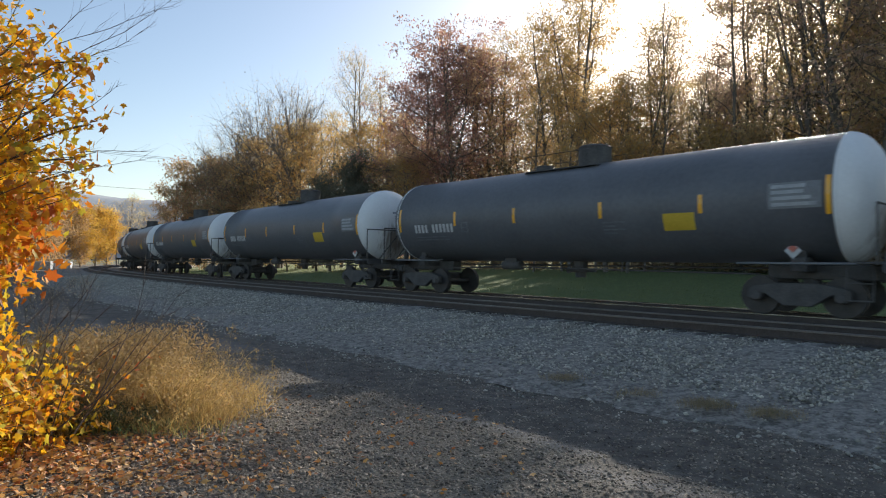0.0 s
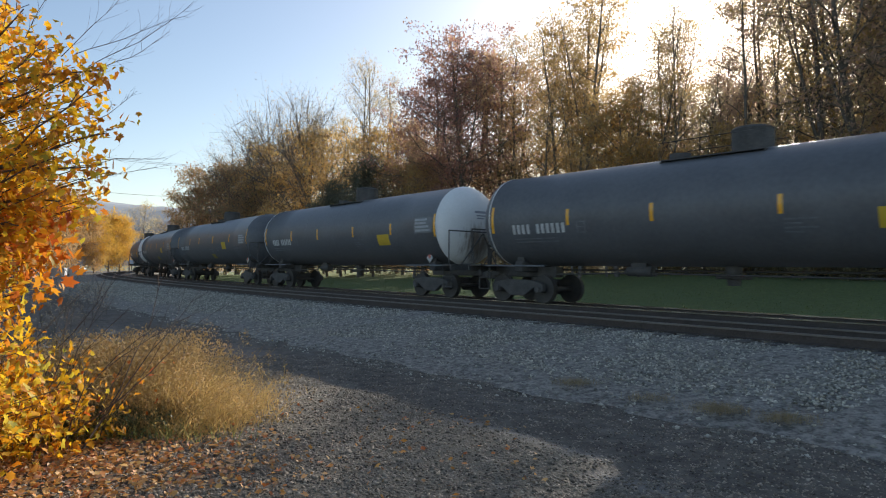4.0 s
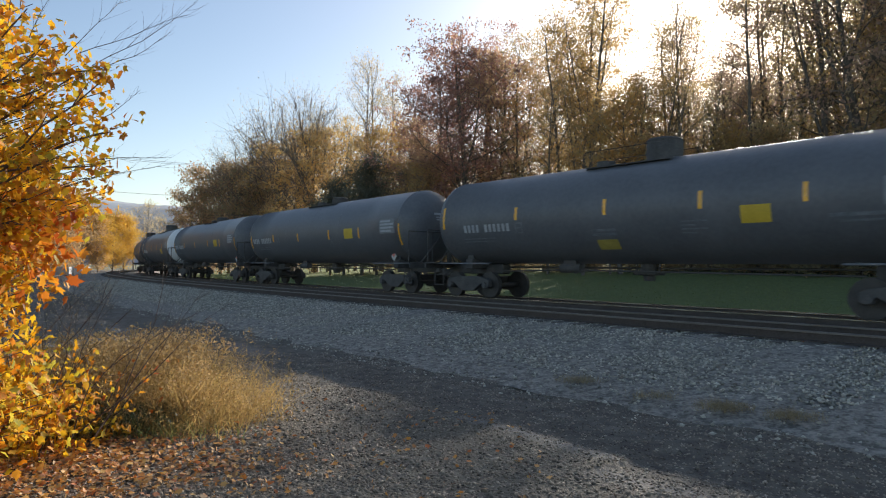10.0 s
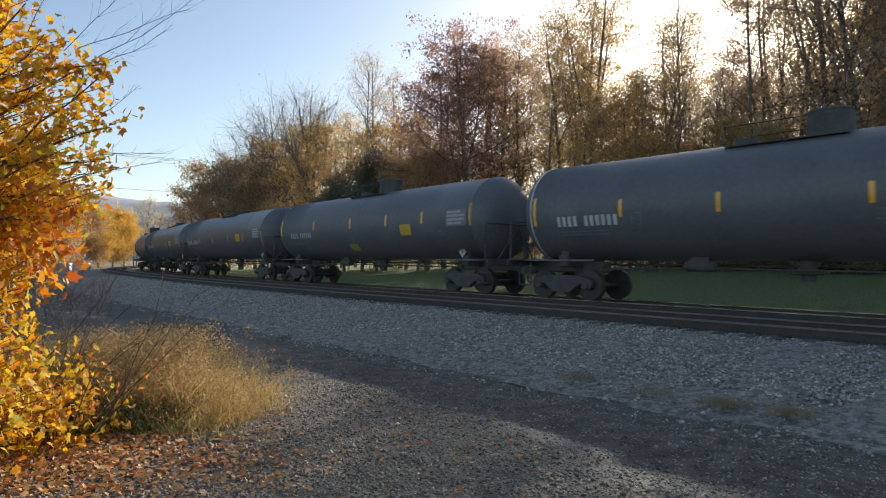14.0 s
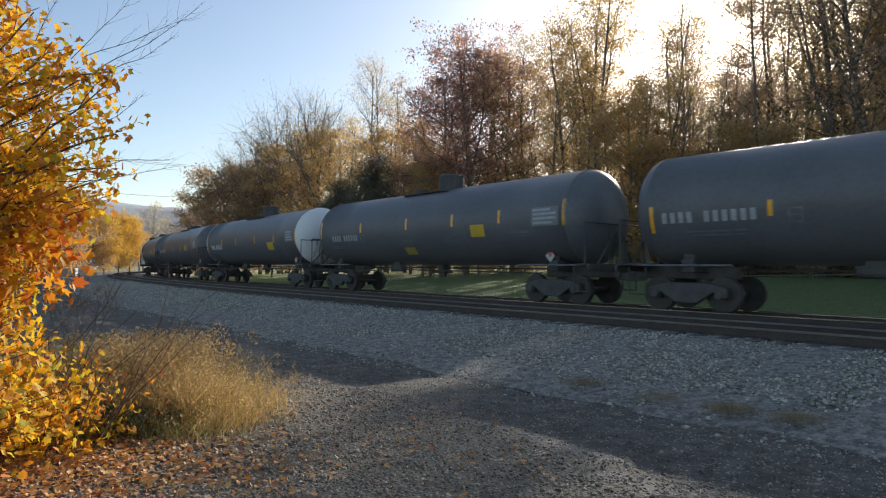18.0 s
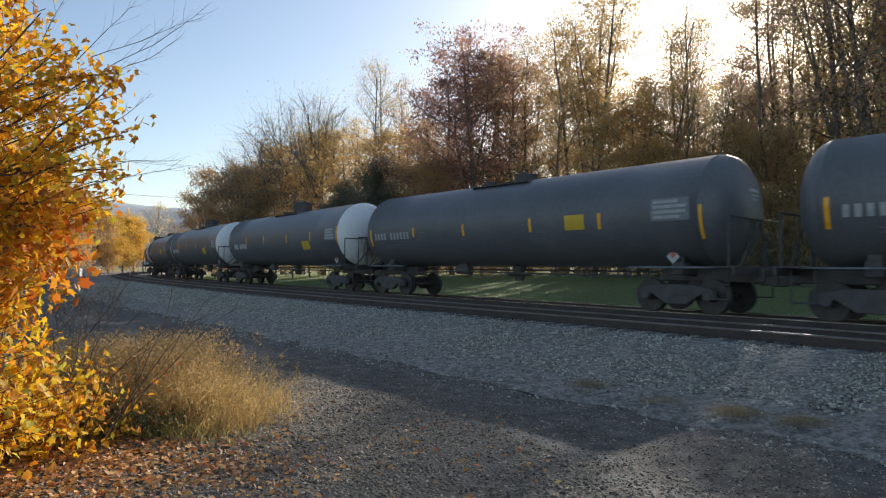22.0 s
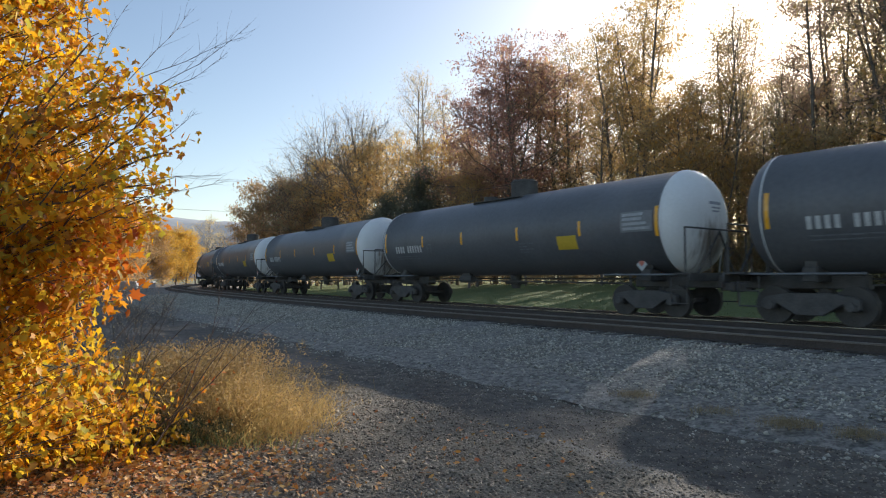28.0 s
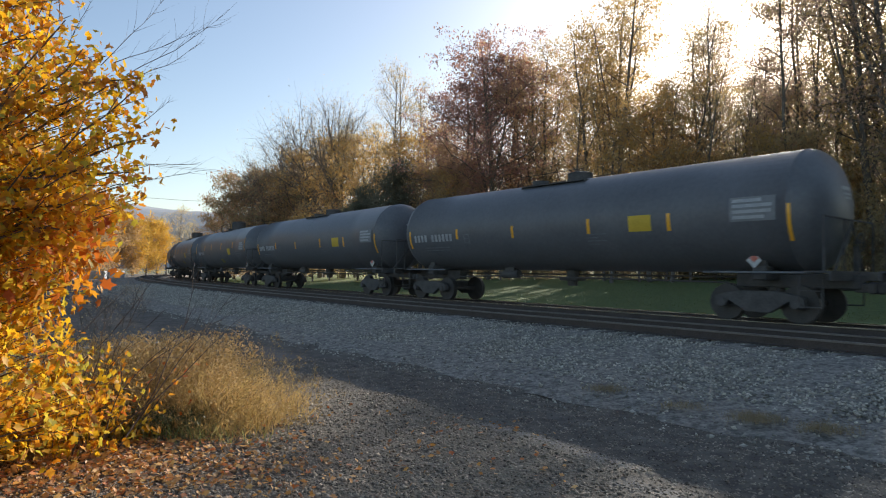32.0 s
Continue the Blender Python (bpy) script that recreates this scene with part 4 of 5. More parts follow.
def broad_tree(seed, height, trunk_r, base, reach, leaders, boughs, sprays, per, size, mat, clump=0.5, rise=0.6, rag=0.3, crown_low=0.35):
    """A woodland tree: trunk with forks, boughs off each, and leaves in flattened sprays at the ends of the branchlets, with gaps between."""
    rng = np.random.default_rng(seed)
    verts, faces, tips = [], [], []
    trunk, tr = limb(rng, np.zeros(3), np.array((rng.normal(0, 0.03), rng.normal(0, 0.03), 1.0)), height * 0.95, trunk_r, 0.05, 12, 0.12)
    tube(trunk, tr * np.linspace(1.15, 1, 13), 8, verts, faces)
    stems = [(trunk, tr)]
    for k in range(leaders - 1):
        j = rng.integers(3, 7)
        az = k * 2.4 + rng.uniform(0, 1.5)
        lp, lr = limb(rng, trunk[j], np.array((0.42 * math.cos(az), 0.42 * math.sin(az), 1.0)), height * rng.uniform(0.38, 0.52), tr[j] * 0.7, 0.07, 8, 0.10)
        tube(lp, lr, 6, verts, faces)
        stems.append((lp, lr))
    for i in range(boughs):
        sp, sr = stems[0] if i % 2 == 0 else stems[i // 2 % len(stems)]
        zmin = base * height
        h = zmin + (height * 0.94 - zmin) * ((i + rng.random()) / boughs)
        j = int(np.clip(np.searchsorted(sp[:, 2], h) - 1, 0, len(sp) - 2))
        if sp[j + 1][2] < zmin * 0.9:
            continue
        q = float(np.clip((h - sp[j][2]) / max(sp[j + 1][2] - sp[j][2], 0.1), 0, 1))
        p = sp[j] + (sp[j + 1] - sp[j]) * q
        f = np.clip((p[2] - zmin) / (height - zmin), 0, 1)
        full = math.sin(math.pi * (0.18 + 0.74 * f)) ** 0.8
        ln = reach * max(full, crown_low) * rng.uniform(1 - rag, 1 + rag)
        az = i * 2.4 + rng.normal(0, 0.6)
        lp, lr = limb(rng, p, np.array((math.cos(az), math.sin(az), rise * (0.6 + 0.9 * f))), ln, max(sr[j] * 0.45, 0.025), 0.17, 6, 0.05)
        tube(lp, lr, 5, verts, faces)
        for _ in range(sprays):
            w = rng.uniform(0.35, 1.0) * 6
            jj = min(int(w), 5)
            st = lp[jj] + (lp[jj + 1] - lp[jj]) * (w - jj)
            d = (lp[jj + 1] - lp[jj]) / np.linalg.norm(lp[jj + 1] - lp[jj]) * 0.5 + rng.normal(0, 0.65, 3)
            tp, tw = limb(rng, st, d, rng.uniform(0.5, 1.0) * (0.5 + 0.16 * ln), max(lr[jj] * 0.4, 0.010), 0.2, 3, 0.03)
            tube(tp, tw, 3, verts, faces)
            tips.append(tp[-1])
            for b in (1, 2):
                bp, bw = limb(rng, tp[b], tp[b + 1] - tp[b] + rng.normal(0, 0.35, 3), rng.uniform(0.3, 0.8), 0.009, 0.2, 2, 0.05)
                tube(bp, bw, 3, verts, faces)
    wood = fast_mesh("trunk", np.array(verts), np.array(faces), 4, BARK, True)
    tips = np.array(tips)
    grow = rng.uniform(0.55, 1.25, len(tips))
    c = np.repeat(tips, per, axis=0)
    r = np.repeat(grow, per)[:, None]
    c = c + np.clip(rng.normal(0, 1, (len(c), 3)), -1.7, 1.7) * r * np.array((clump, clump, clump * 0.55))
    c = c[rng.random(len(c)) < np.repeat(grow, per) / 1.1]
    v, f = leaf_cloud(rng, c, (0.02, 0.02, 0.02), 1, size)
    return wood, fast_mesh("crown", v, f, 4, mat)


def build_forest():
    oak = broad_tree(21, 22, 0.30, 0.22, 6.2, 4, 54, 7, 50, 0.24, L_DARK, 0.60, 0.55, 0.35, 0.45)
    oak2 = broad_tree(22, 21, 0.27, 0.24, 5.6, 3, 44, 7, 46, 0.25, L_RUST, 0.62, 0.5, 0.3, 0.5)
    tall = [broad_tree(31 + i, 24, 0.23, (0.27, 0.33, 0.25, 0.30)[i], (4.2, 3.8, 4.6, 4.0)[i], 3, 40, 6, 30, 0.23, (L_AMBER, L_OLIVE, L_MAUVE, L_TAN)[i], 0.6, 0.7, 0.4, 0.35) for i in range(4)]
    narrow = [broad_tree(331 + i, 24, 0.21, (0.34, 0.34, 0.28)[i], 2.8, 2, 34, 5, 36, 0.22, (L_AMBER, L_TAN, L_MAUVE)[i], 0.52, 0.8, 0.45, 0.5) for i in range(3)]
    dense = [broad_tree(231 + i, 25, 0.26, 0.20, 4.4, 3, 44, 6, 24, 0.24, (L_MAUVE, L_TAN)[i], 0.66, 0.6, 0.35, 0.5) for i in range(2)]
    locust = [tree_meshes(41 + i, 23, 0.17, 0.40, 4.2, 24, 11, 5, 0.16, L_OLIVE, 0.05, 0.9, 0.9, 0.45) for i in range(2)]
    bare = [tree_meshes(51 + i, 17.5, 0.30, 0.22, 8.6, 26, 24, 1, 0.17, L_OLIVE, 0.05, 1.05) for i in range(2)]
    gold = broad_tree(61, 15, 0.2, 0.16, 4.6, 2, 34, 6, 40, 0.27, L_AMBER, 0.6, 0.5, 0.3, 0.4)
    rust = broad_tree(62, 14, 0.22, 0.06, 5.2, 2, 40, 6, 52, 0.28, L_RUSSET, 0.62, 0.35, 0.25, 0.55)
    under = [tree_meshes(71 + i, 8.5, 0.12, 0.06, 3.4, 24, 7, 15, 0.21, (L_OLIVE, L_RUST, L_TAN)[i], 0.06, 0.5, 0.9, 0.45) for i in range(3)]
    thin = [tree_meshes(131 + i, 21, 0.13, 0.45, 2.6, 20, 7, 3, 0.17, L_OLIVE, 0.05, 0.9, 0.9, 0.4) for i in range(2)]
    ever = tree_meshes(81, 12.5, 0.2, 0.05, 4.6, 48, 8, 30, 0.2, L_GREEN, 0.03, 0.25, 0.7, 0.42)
    rng = random.Random(5)

    def plant(name, label, meshes, px, dist, top, own, cat="tree"):
        """top: height of the crown's top over the camera's feet; own: the mesh's own height."""
        x, y = bearing(px, dist)
        z = land_z(x, y) - 0.12
        make_tree(name, label, cat, meshes, pose(x, y, z, 0, 0, (px * 37 + dist * 91) % 360), "trees behind the railway", 0, (top - z) / own)

    purple, brown = "oak with dark purple-brown autumn leaves behind the tracks", "oak with dull brown autumn leaves behind the tracks"
    for px, dist, top in ((798, 57, 22.4), (768, 60, 20.4), (842, 61, 22.6)):
        plant("oak_tree", purple, oak, px, dist, top, 22)
    for px, dist, top in ((735, 66, 17.0), (880, 58, 21.6), (735, 58, 13.5)):
        plant("oak_tree", brown, oak2, px, dist, top, 21)
    amber, olive = "tall tree with sparse gold and brown leaves", "tall tree with brown autumn leaves"
    # trees from 1940 on stand unseen to the right, added to shade the ground
    for px, dist, k, top in ((905, 55, 1, 22.6), (945, 56, 0, 23.0), (990, 60, 3, 21.5), (958, 66, 2, 22.5),
                             (1288, 58, 2, 18.0), (1462, 44, 3, 25.5), (1500, 47, 1, 26.0),
                             (1525, 42, 2, 26.0), (1560, 41, 1, 26.0), (1615, 42, 2, 26.0), (1710, 40, 1, 26.0), (1820, 39, 2, 25.0), (1940, 38, 1, 26.0), (2100, 38, 2, 25.0), (2300, 38, 1, 25.0),
                             (1590, 52, 3, 28.0), (1690, 50, 2, 28.0)):
        plant("tall_tree", amber if k in (0, 3) else olive, tall[k], px, dist, top, 24)
    for px, dist, k, top in ((1004, 54, 1, 23.0), (1018, 51, 0, 25.0), (1034, 53, 1, 25.5), (968, 53, 1, 22.5), (1012, 47, 0, 16.0), (1076, 52, 1, 16.5), (1094, 49, 0, 17.2), (1116, 52, 1, 16.6), (1138, 50, 0, 16.8), (1166, 55, 1, 22.5), (1180, 60, 2, 24.0), (1206, 56, 2, 19.0), (1216, 62, 1, 19.0),
                             (1232, 54, 1, 16.6), (1256, 50, 2, 15.4), (1282, 53, 2, 19.0), (1296, 60, 1, 17.5), (1316, 52, 2, 23.5), (1334, 56, 2, 25.5), (1350, 60, 1, 18.0), (1378, 60, 2, 18.0), (1404, 60, 2, 19.0), (1505, 47, 2, 27.0)):
        plant("tall_tree", "tall narrow tree with gold and brown leaves" if k < 2 else "tall narrow tree with dull brown leaves", narrow[k], px, dist, top, 24)
    for px, dist, k, top in ((1318, 62, 0, 19.5), (1500, 57, 0, 27.0), (1520, 52, 1, 28.0), (1640, 50, 0, 28.0), (1760, 48, 1, 28.0)):
        plant("tall_tree", "tall full tree with dull brown autumn leaves", dense[k], px, dist, top, 25)
    for px, dist, k, top in ((585, 74, 0, 19.5), (622, 72, 1, 25.0), (645, 70, 0, 25.4), (668, 70, 1, 23.2), (700, 72, 0, 20.5), (560, 76, 1, 18.5)):
        plant("locust_tree", "slender half-bare tree with a few yellow leaves", locust[k], px, dist, top, 23)
    for px, dist, k, top in ((1106, 47, 0, 16.0), (1128, 50, 1, 16.0), (1146, 46, 1, 14.5), (1160, 52, 0, 16.0), (1076, 60, 0, 17.0), (1030, 62, 1, 18.0), (985, 62, 0, 18.0), (925, 63, 1, 18.0), (880, 64, 0, 18.0), (950, 50, 1, 16.0), (1000, 49, 0, 17.0), (1060, 47, 1, 15.0), (1164, 52, 0, 23.0), (1180, 50, 0, 24.0), (1200, 48, 1, 17.0), (1222, 50, 1, 14.5), (1240, 55, 0, 16.0), (1266, 54, 1, 16.5), (1290, 56, 0, 17.0), (1326, 47, 1, 24.0), (1360, 50, 0, 23.0), (1378, 48, 1, 22.0), (1392, 46, 0, 22.0), (1412, 50, 1, 22.5), (1432, 47, 0, 21.0), (820, 55, 1, 17.0), (850, 66, 0, 18.0)):
        plant("slender_tree", "slender half-bare young tree in the wood", thin[k], px, dist, top, 21)
    for px, dist, k, top in ((498, 84, 0, 20.6), (466, 90, 1, 20.8), (540, 78, 1, 19.6), (405, 96, 0, 16.4), (432, 94, 1, 18.0), (385, 100, 1, 15.0)):
        plant("bare_tree", "bare grey tree with fine branches", bare[k], px, dist, top, 17.5)
    for px, dist, top in ((470, 94, 18.5), (505, 86, 19.0), (535, 80, 17.8), (565, 78, 18.2), (610, 74, 16.0), (655, 70, 16.5), (690, 66, 16.0), (1116, 46, 10.5), (1078, 47, 13.5), (1094, 55, 15.5), (720, 56, 10.5), (1140, 52, 12.5)):
        plant("golden_tree", "golden-orange autumn tree behind the train", gold, px, dist, top, 15)
    for px, dist, top in ((316, 104, 11.8), (340, 102, 14.6), (370, 100, 16.2), (408, 96, 16.6), (445, 92, 16.8), (480, 90, 16.0), (740, 60, 11.0), (700, 62, 11.5)):
        plant("rust_tree", "rounded russet-brown autumn tree", rust, px, dist, top, 14)
    for px, dist, top in ((590, 66, 9.8), (622, 63, 11.5), (648, 62, 9.0), (566, 68, 8.0)):
        plant("evergreen_tree", "dark evergreen among the autumn trees", ever, px, dist, top, 12.5)
    for px, dist, top in ((452, 76, 7.4), (484, 74, 7.0), (515, 72, 6.6)):
        plant("undergrowth_bush", "green-yellow bush at the wood's edge", under[0 if px == 484 else 2], px, dist, top, 8.5, "bush")
    # low brush closes the wood's foot
    brush = [tree_meshes(181 + i, 3.2, 0.05, 0.02, 2.2, 26, 7, 9, 0.19, (L_RUSSET, L_OLIVE)[i], 0.1, 0.25, 0.9, 0.3) for i in range(2)]
    for i, px in enumerate(range(760, 1960, 24)):
        dist = float(np.interp(px, [700, 1000, 1400, 2000], [60, 51, 43, 38]))
        plant("brush_bush", "low brown brush along the wood's foot", brush[i % 2], px + rng.uniform(-8, 8), dist + rng.uniform(-1, 1.5), rng.uniform(2.9, 4.0), 3.2, "bush")
    # a further row closes the wood behind
    for j, px in enumerate(range(770, 1900, 40)):
        deep = px > 1230
        plant("tall_tree", olive, (tall[2], tall[1], dense[1])[j % 3] if deep else (tall[3], locust[0], tall[1])[j % 3], px + rng.uniform(-8, 8), rng.uniform(64, 84), rng.uniform(19.0, 22.0) if deep else rng.uniform(14.5, 18.5), 24)
    for i, px in enumerate(range(470, 2000, 26)):
        dist = float(np.interp(px, [470, 700, 1000, 1400, 2000], [84, 62, 54, 46, 40]))
        low = rng.uniform(3.6, 5.0) if 740 < px < 1190 else rng.uniform(6.5, 10.5) if px > 1190 else rng.uniform(4.2, 7.0)
        plant("undergrowth_bush", "brown and gold undergrowth at the wood's edge", under[i % 3], px + rng.uniform(-10, 10), dist + rng.uniform(-2, 3), low, 8.5, "bush")
        if px > 1180:
            plant("undergrowth_bush", "brown undergrowth deeper in the wood", under[1 + i % 2], px + rng.uniform(-10, 10), dist + rng.uniform(9, 16), rng.uniform(6.0, 8.5), 8.5, "bush")


def build_far():
    # yellow trees past the bend, on the camera's side of the line
    far = [tree_meshes(91 + i, 12, 0.16, 0.03, 4.8, 34, 9, 24, 0.28, (L_YEL, L_MIXED)[i], 0.04, 0.5, 0.9, 0.5) for i in range(2)]
    wood = tree_meshes(95, 16, 0.2, 0.4, 4.4, 24, 9, 3, 0.3, L_OLIVE, 0.05, 0.8)
    rng = random.Random(9)
    for px, dist, k, g in ((196, 150, 0, 0.86), (176, 146, 0, 0.92), (150, 140, 0, 0.86), (124, 136, 1, 1.08), (96, 128, 1, 1.02), (72, 120, 1, 1.05), (40, 112, 1, 1.1), (0, 100, 1, 1.15), (-30, 90, 1, 1.2), (-100, 80, 0, 1.2), (-190, 76, 1, 1.2)):
        x, y = bearing(px, dist)
        make_tree("yellow_tree", "yellow autumn tree beyond the bend", "tree", far[k], pose(x, y, land_z(x, y) - 0.1, 0, 0, rng.uniform(0, 360)), "trees beyond the bend", 0, g)
    for px, dist, g in ((236, 175, 1.05), (214, 180, 0.9), (262, 190, 0.9)):
        x, y = bearing(px, dist)
        make_tree("bare_tree", "pale leafless tree in the distance", "tree", wood, pose(x, y, land_z(x, y) - 0.1, 0, 0, rng.uniform(0, 360)), "trees beyond the bend", 0, g)
    scrub = [tree_meshes(101 + i, 3.2, 0.035, 0.05, 1.9, 11, 6, (2, 1)[i], 0.10, (L_RUST, L_OLIVE)[i], 0.1, 1.1, 0.9, 0.25) for i in range(2)]
    for k, (px, dist, g) in enumerate(((-60, 20, 0.55), (-20, 26, 0.6), (20, 30, 0.5), (5, 60, 0.8), (-40, 70, 1.0), (-90, 34, 0.8), (-150, 28, 0.8), (80, 15, 0.3), (110, 17, 0.28), (135, 19, 0.3), (150, 22, 0.33), (60, 18, 0.36), (175, 24, 0.3), (100, 22, 0.4))):
        x, y = bearing(px, dist)
        make_tree("scrub_bush", "low brown scrub on waste ground", "bush", scrub[k % 2], pose(x, y, land_z(x, y) - 0.05, 0, 0, rng.uniform(0, 360)), "scrub by the line", 0, g)
    # pale blocks beside the bend
    for k, (px, w) in enumerate(((82, 2.6), (108, 2.2), (126, 1.3))):
        x, y = bearing(px, 104 + 2 * k)
        root = tagged(new("storage_block"), "pale grey wrapped block on the ground", "block", "pale blocks by the bend")
        bm = bmesh.new()
        add_box(bm, 0, 0, 0.62, w, 1.3, 1.2, 0.08)
        part("block_body", bm, CONCRETE, root)
        for q in (-0.35, 0.35):
            bm = bmesh.new()
            add_box(bm, q * w, 0, 0.06, 0.3, 1.3, 0.12)
            part("skid", bm, POLE, root)
        root.matrix_basis = pose(x, y, land_z(x, y) - 0.01, 0, 0, 15)
    # wooded ridge on the horizon, its distance haze painted as blue-grey
    az = np.radians(np.arange(-75, 76, 0.5))
    verts, faces = [], []
    for a in az:
        d = math.degrees(a)
        h = 136 - 1.9 * (d + 30) + 3.0 * math.sin(d * 0.55 + 1) + 1.6 * noise.noise((d * 1.9, 3.0, 0.0)) + 1.2 * noise.noise((d * 6.1, 7.0, 0.0))
        h = max(h, 60)
        for r, z in ((1150, -4), (1230, h * 0.5), (1330, h * 0.86), (1450, h), (1750, h * 0.9), (2100, -6)):
            verts.append((r * math.sin(a), r * math.cos(a), z))
    for i in range(len(az) - 1):
        for j in range(5):
            faces.append((i * 6 + j, (i + 1) * 6 + j, (i + 1) * 6 + j + 1, i * 6 + j + 1))
    tagged(put("hill_ridge", mesh_of("hill_ridge", verts, faces, HILL, True)), "wooded ridge on the horizon, haze mixed into its blue-grey colour", "hill", kind="structure")
    # overhead line on two poles
    ends = [bearing(-180, 112), bearing(470, 150)]
    root = tagged(new("power_line"), "overhead line with two wires on timber poles", "power line")
    tops = []
    for (x, y), h in zip(ends, (19.5, 24.0)):
        bm = bmesh.new()
        add_rod(bm, (x, y, land_z(x, y) - 0.5), (x, y, h + 0.6), 0.16, 10, 0.11)
        add_box(bm, x, y, h, 2.2, 0.12, 0.14, 0, None)
        part("pole", bm, POLE, root, "weathered timber pole")
        tops.append((x, y, h))
    (x0, y0, h0), (x1, y1, h1) = tops
    for dz0, dz1, sag in ((0.0, 0.0, 1.2), (0.35, 0.35, 1.25), (-5.0, -6.2, 1.6)):
        q = np.linspace(0, 1, 25)[:, None]
        a, b = np.array((x0, y0, h0 + dz0)), np.array((x1, y1, h1 + dz1))
        verts, faces = [], []
        tube(a * (1 - q) + b * q - np.array((0, 0, sag * 4)) * q * (1 - q), np.full(25, 0.035), 6, verts, faces)
        put("wire", fast_mesh("wire", np.array(verts), np.array(faces), 4, WIRE, True), root)


# ---- the near bank: maple, dry grass, leaves ----


def build_maple():
    """A young maple whose branches hang over the bank, with bare twigs above."""
    rng = np.random.default_rng(77)
    cx, cy = -3.75, 4.35
    root = tagged(new("maple_tree"), "young maple with yellow and orange autumn leaves", "tree")
    verts, faces, tips = [], [], []
    zs = [0.1, 0.4, 0.85, 1.2, 1.5, 1.7, 1.9, 2.1, 2.36, 2.6, 3.0, 3.3, 3.6, 4.3, 5.2]
    rs = [0.85, 0.95, 1.0, 0.72, 0.70, 0.98, 0.95, 1.15, 1.46, 1.32, 1.32, 1.0, 0.62, 0.5, 0.4]
    stems = []
    for k in range(6):
        a = k * 1.05
        st = np.array((cx - 0.75 + 0.25 * math.cos(a), cy + 0.3 * math.sin(a), -0.05))
        sp, sr = limb(rng, st, np.array((0.05 * math.cos(a), 0.1 * math.sin(a), 1.0)), rng.uniform(4.2, 5.6), rng.uniform(0.018, 0.028), 0.06, 12, 0.08)
        sv, sf = [], []
        tube(sp, sr, 6, sv, sf)
        put("stem", fast_mesh("stem", np.array(sv), np.array(sf), 4, TWIG, True), root, "thin grey-brown stem")
        stems.append(sp)
    for i in range(420):
        z = rng.uniform(0.35, 5.1)
        r = float(np.interp(z, zs, rs)) * rng.uniform(0.2, 1.0) ** 0.6
        a = rng.uniform(-2.0, 1.9)
        end = np.array((cx + r * math.cos(a), cy + r * math.sin(a), z))
        sp = stems[rng.integers(len(stems))]
        st = sp[np.abs(sp[:, 2] - (z - 0.5 - 0.35 * r)).argmin()]
        mid = (st + end) / 2 + np.array((0, 0, 0.10)) + rng.normal(0, 0.05, 3)
        q = np.linspace(0, 1, 7)[:, None]
        arc = st * (1 - q) ** 2 + 2 * mid * q * (1 - q) + end * q * q
        tube(arc, np.linspace(0.016 if i % 4 == 0 else 0.007, 0.003, 7), 4, verts, faces)
        for w in arc[2:]:
            tips += [w + rng.normal(0, 0.04, 3) - np.array((0, 0, 0.03)), w + rng.normal(0, 0.07, 3)]
    tagged(put("brushwood", fast_mesh("brushwood", np.array(verts), np.array(faces), 4, TWIG, True), root), "fine brown side branches", kind="stuff")
    # bowed branches on the open side, leafy only towards their ends
    for k in range(16):
        z0, z1 = rng.uniform(0.9, 2.0), rng.uniform(1.5, 3.3)
        st = np.array((cx - 0.9, cy - rng.uniform(0.2, 0.7), z0))
        end = np.array((cx + float(np.interp(z1, zs, rs)) * rng.uniform(0.75, 1.02), cy - rng.uniform(0.0, 0.5), z1))
        q = np.linspace(0, 1, 12)[:, None]
        mid = (st + end) / 2 + np.array((0.15, 0, rng.uniform(-0.05, 0.3)))
        arc = st * (1 - q) ** 2 + 2 * mid * q * (1 - q) + end * q * q + rng.normal(0, 0.012, (12, 3))
        bv, bf = [], []
        tube(arc, np.linspace(0.017, 0.004, 12), 6, bv, bf)
        for j in range(4, 11):
            tp, tw = limb(rng, arc[j], arc[j + 1] - arc[j] + rng.normal(0, 0.05, 3), rng.uniform(0.15, 0.4), 0.004, 0.15, 4, 0.0)
            tube(tp, tw, 4, bv, bf)
            tips += list(tp[2:])
        put("branch", fast_mesh("branch", np.array(bv), np.array(bf), 4, TWIG, True), root, "bowed dark branch")
    v, f = leaf_cloud(rng, tips, (0.075, 0.075, 0.04), 7, 0.067, "maple")
    put("leaves", fast_mesh("leaves", v, f, 3, L_MAPLE), root, "yellow and orange lobed leaves")
    red = [np.array((cx + rng.uniform(0.3, 0.9), cy + rng.uniform(-0.2, 0.6), rng.uniform(1.35, 2.05))) for _ in range(60)]
    v, f = leaf_cloud(rng, red, (0.09, 0.09, 0.07), 6, 0.10, "maple")
    put("red_leaves", fast_mesh("red_leaves", v, f, 3, L_RED), root, "orange-red leaves")
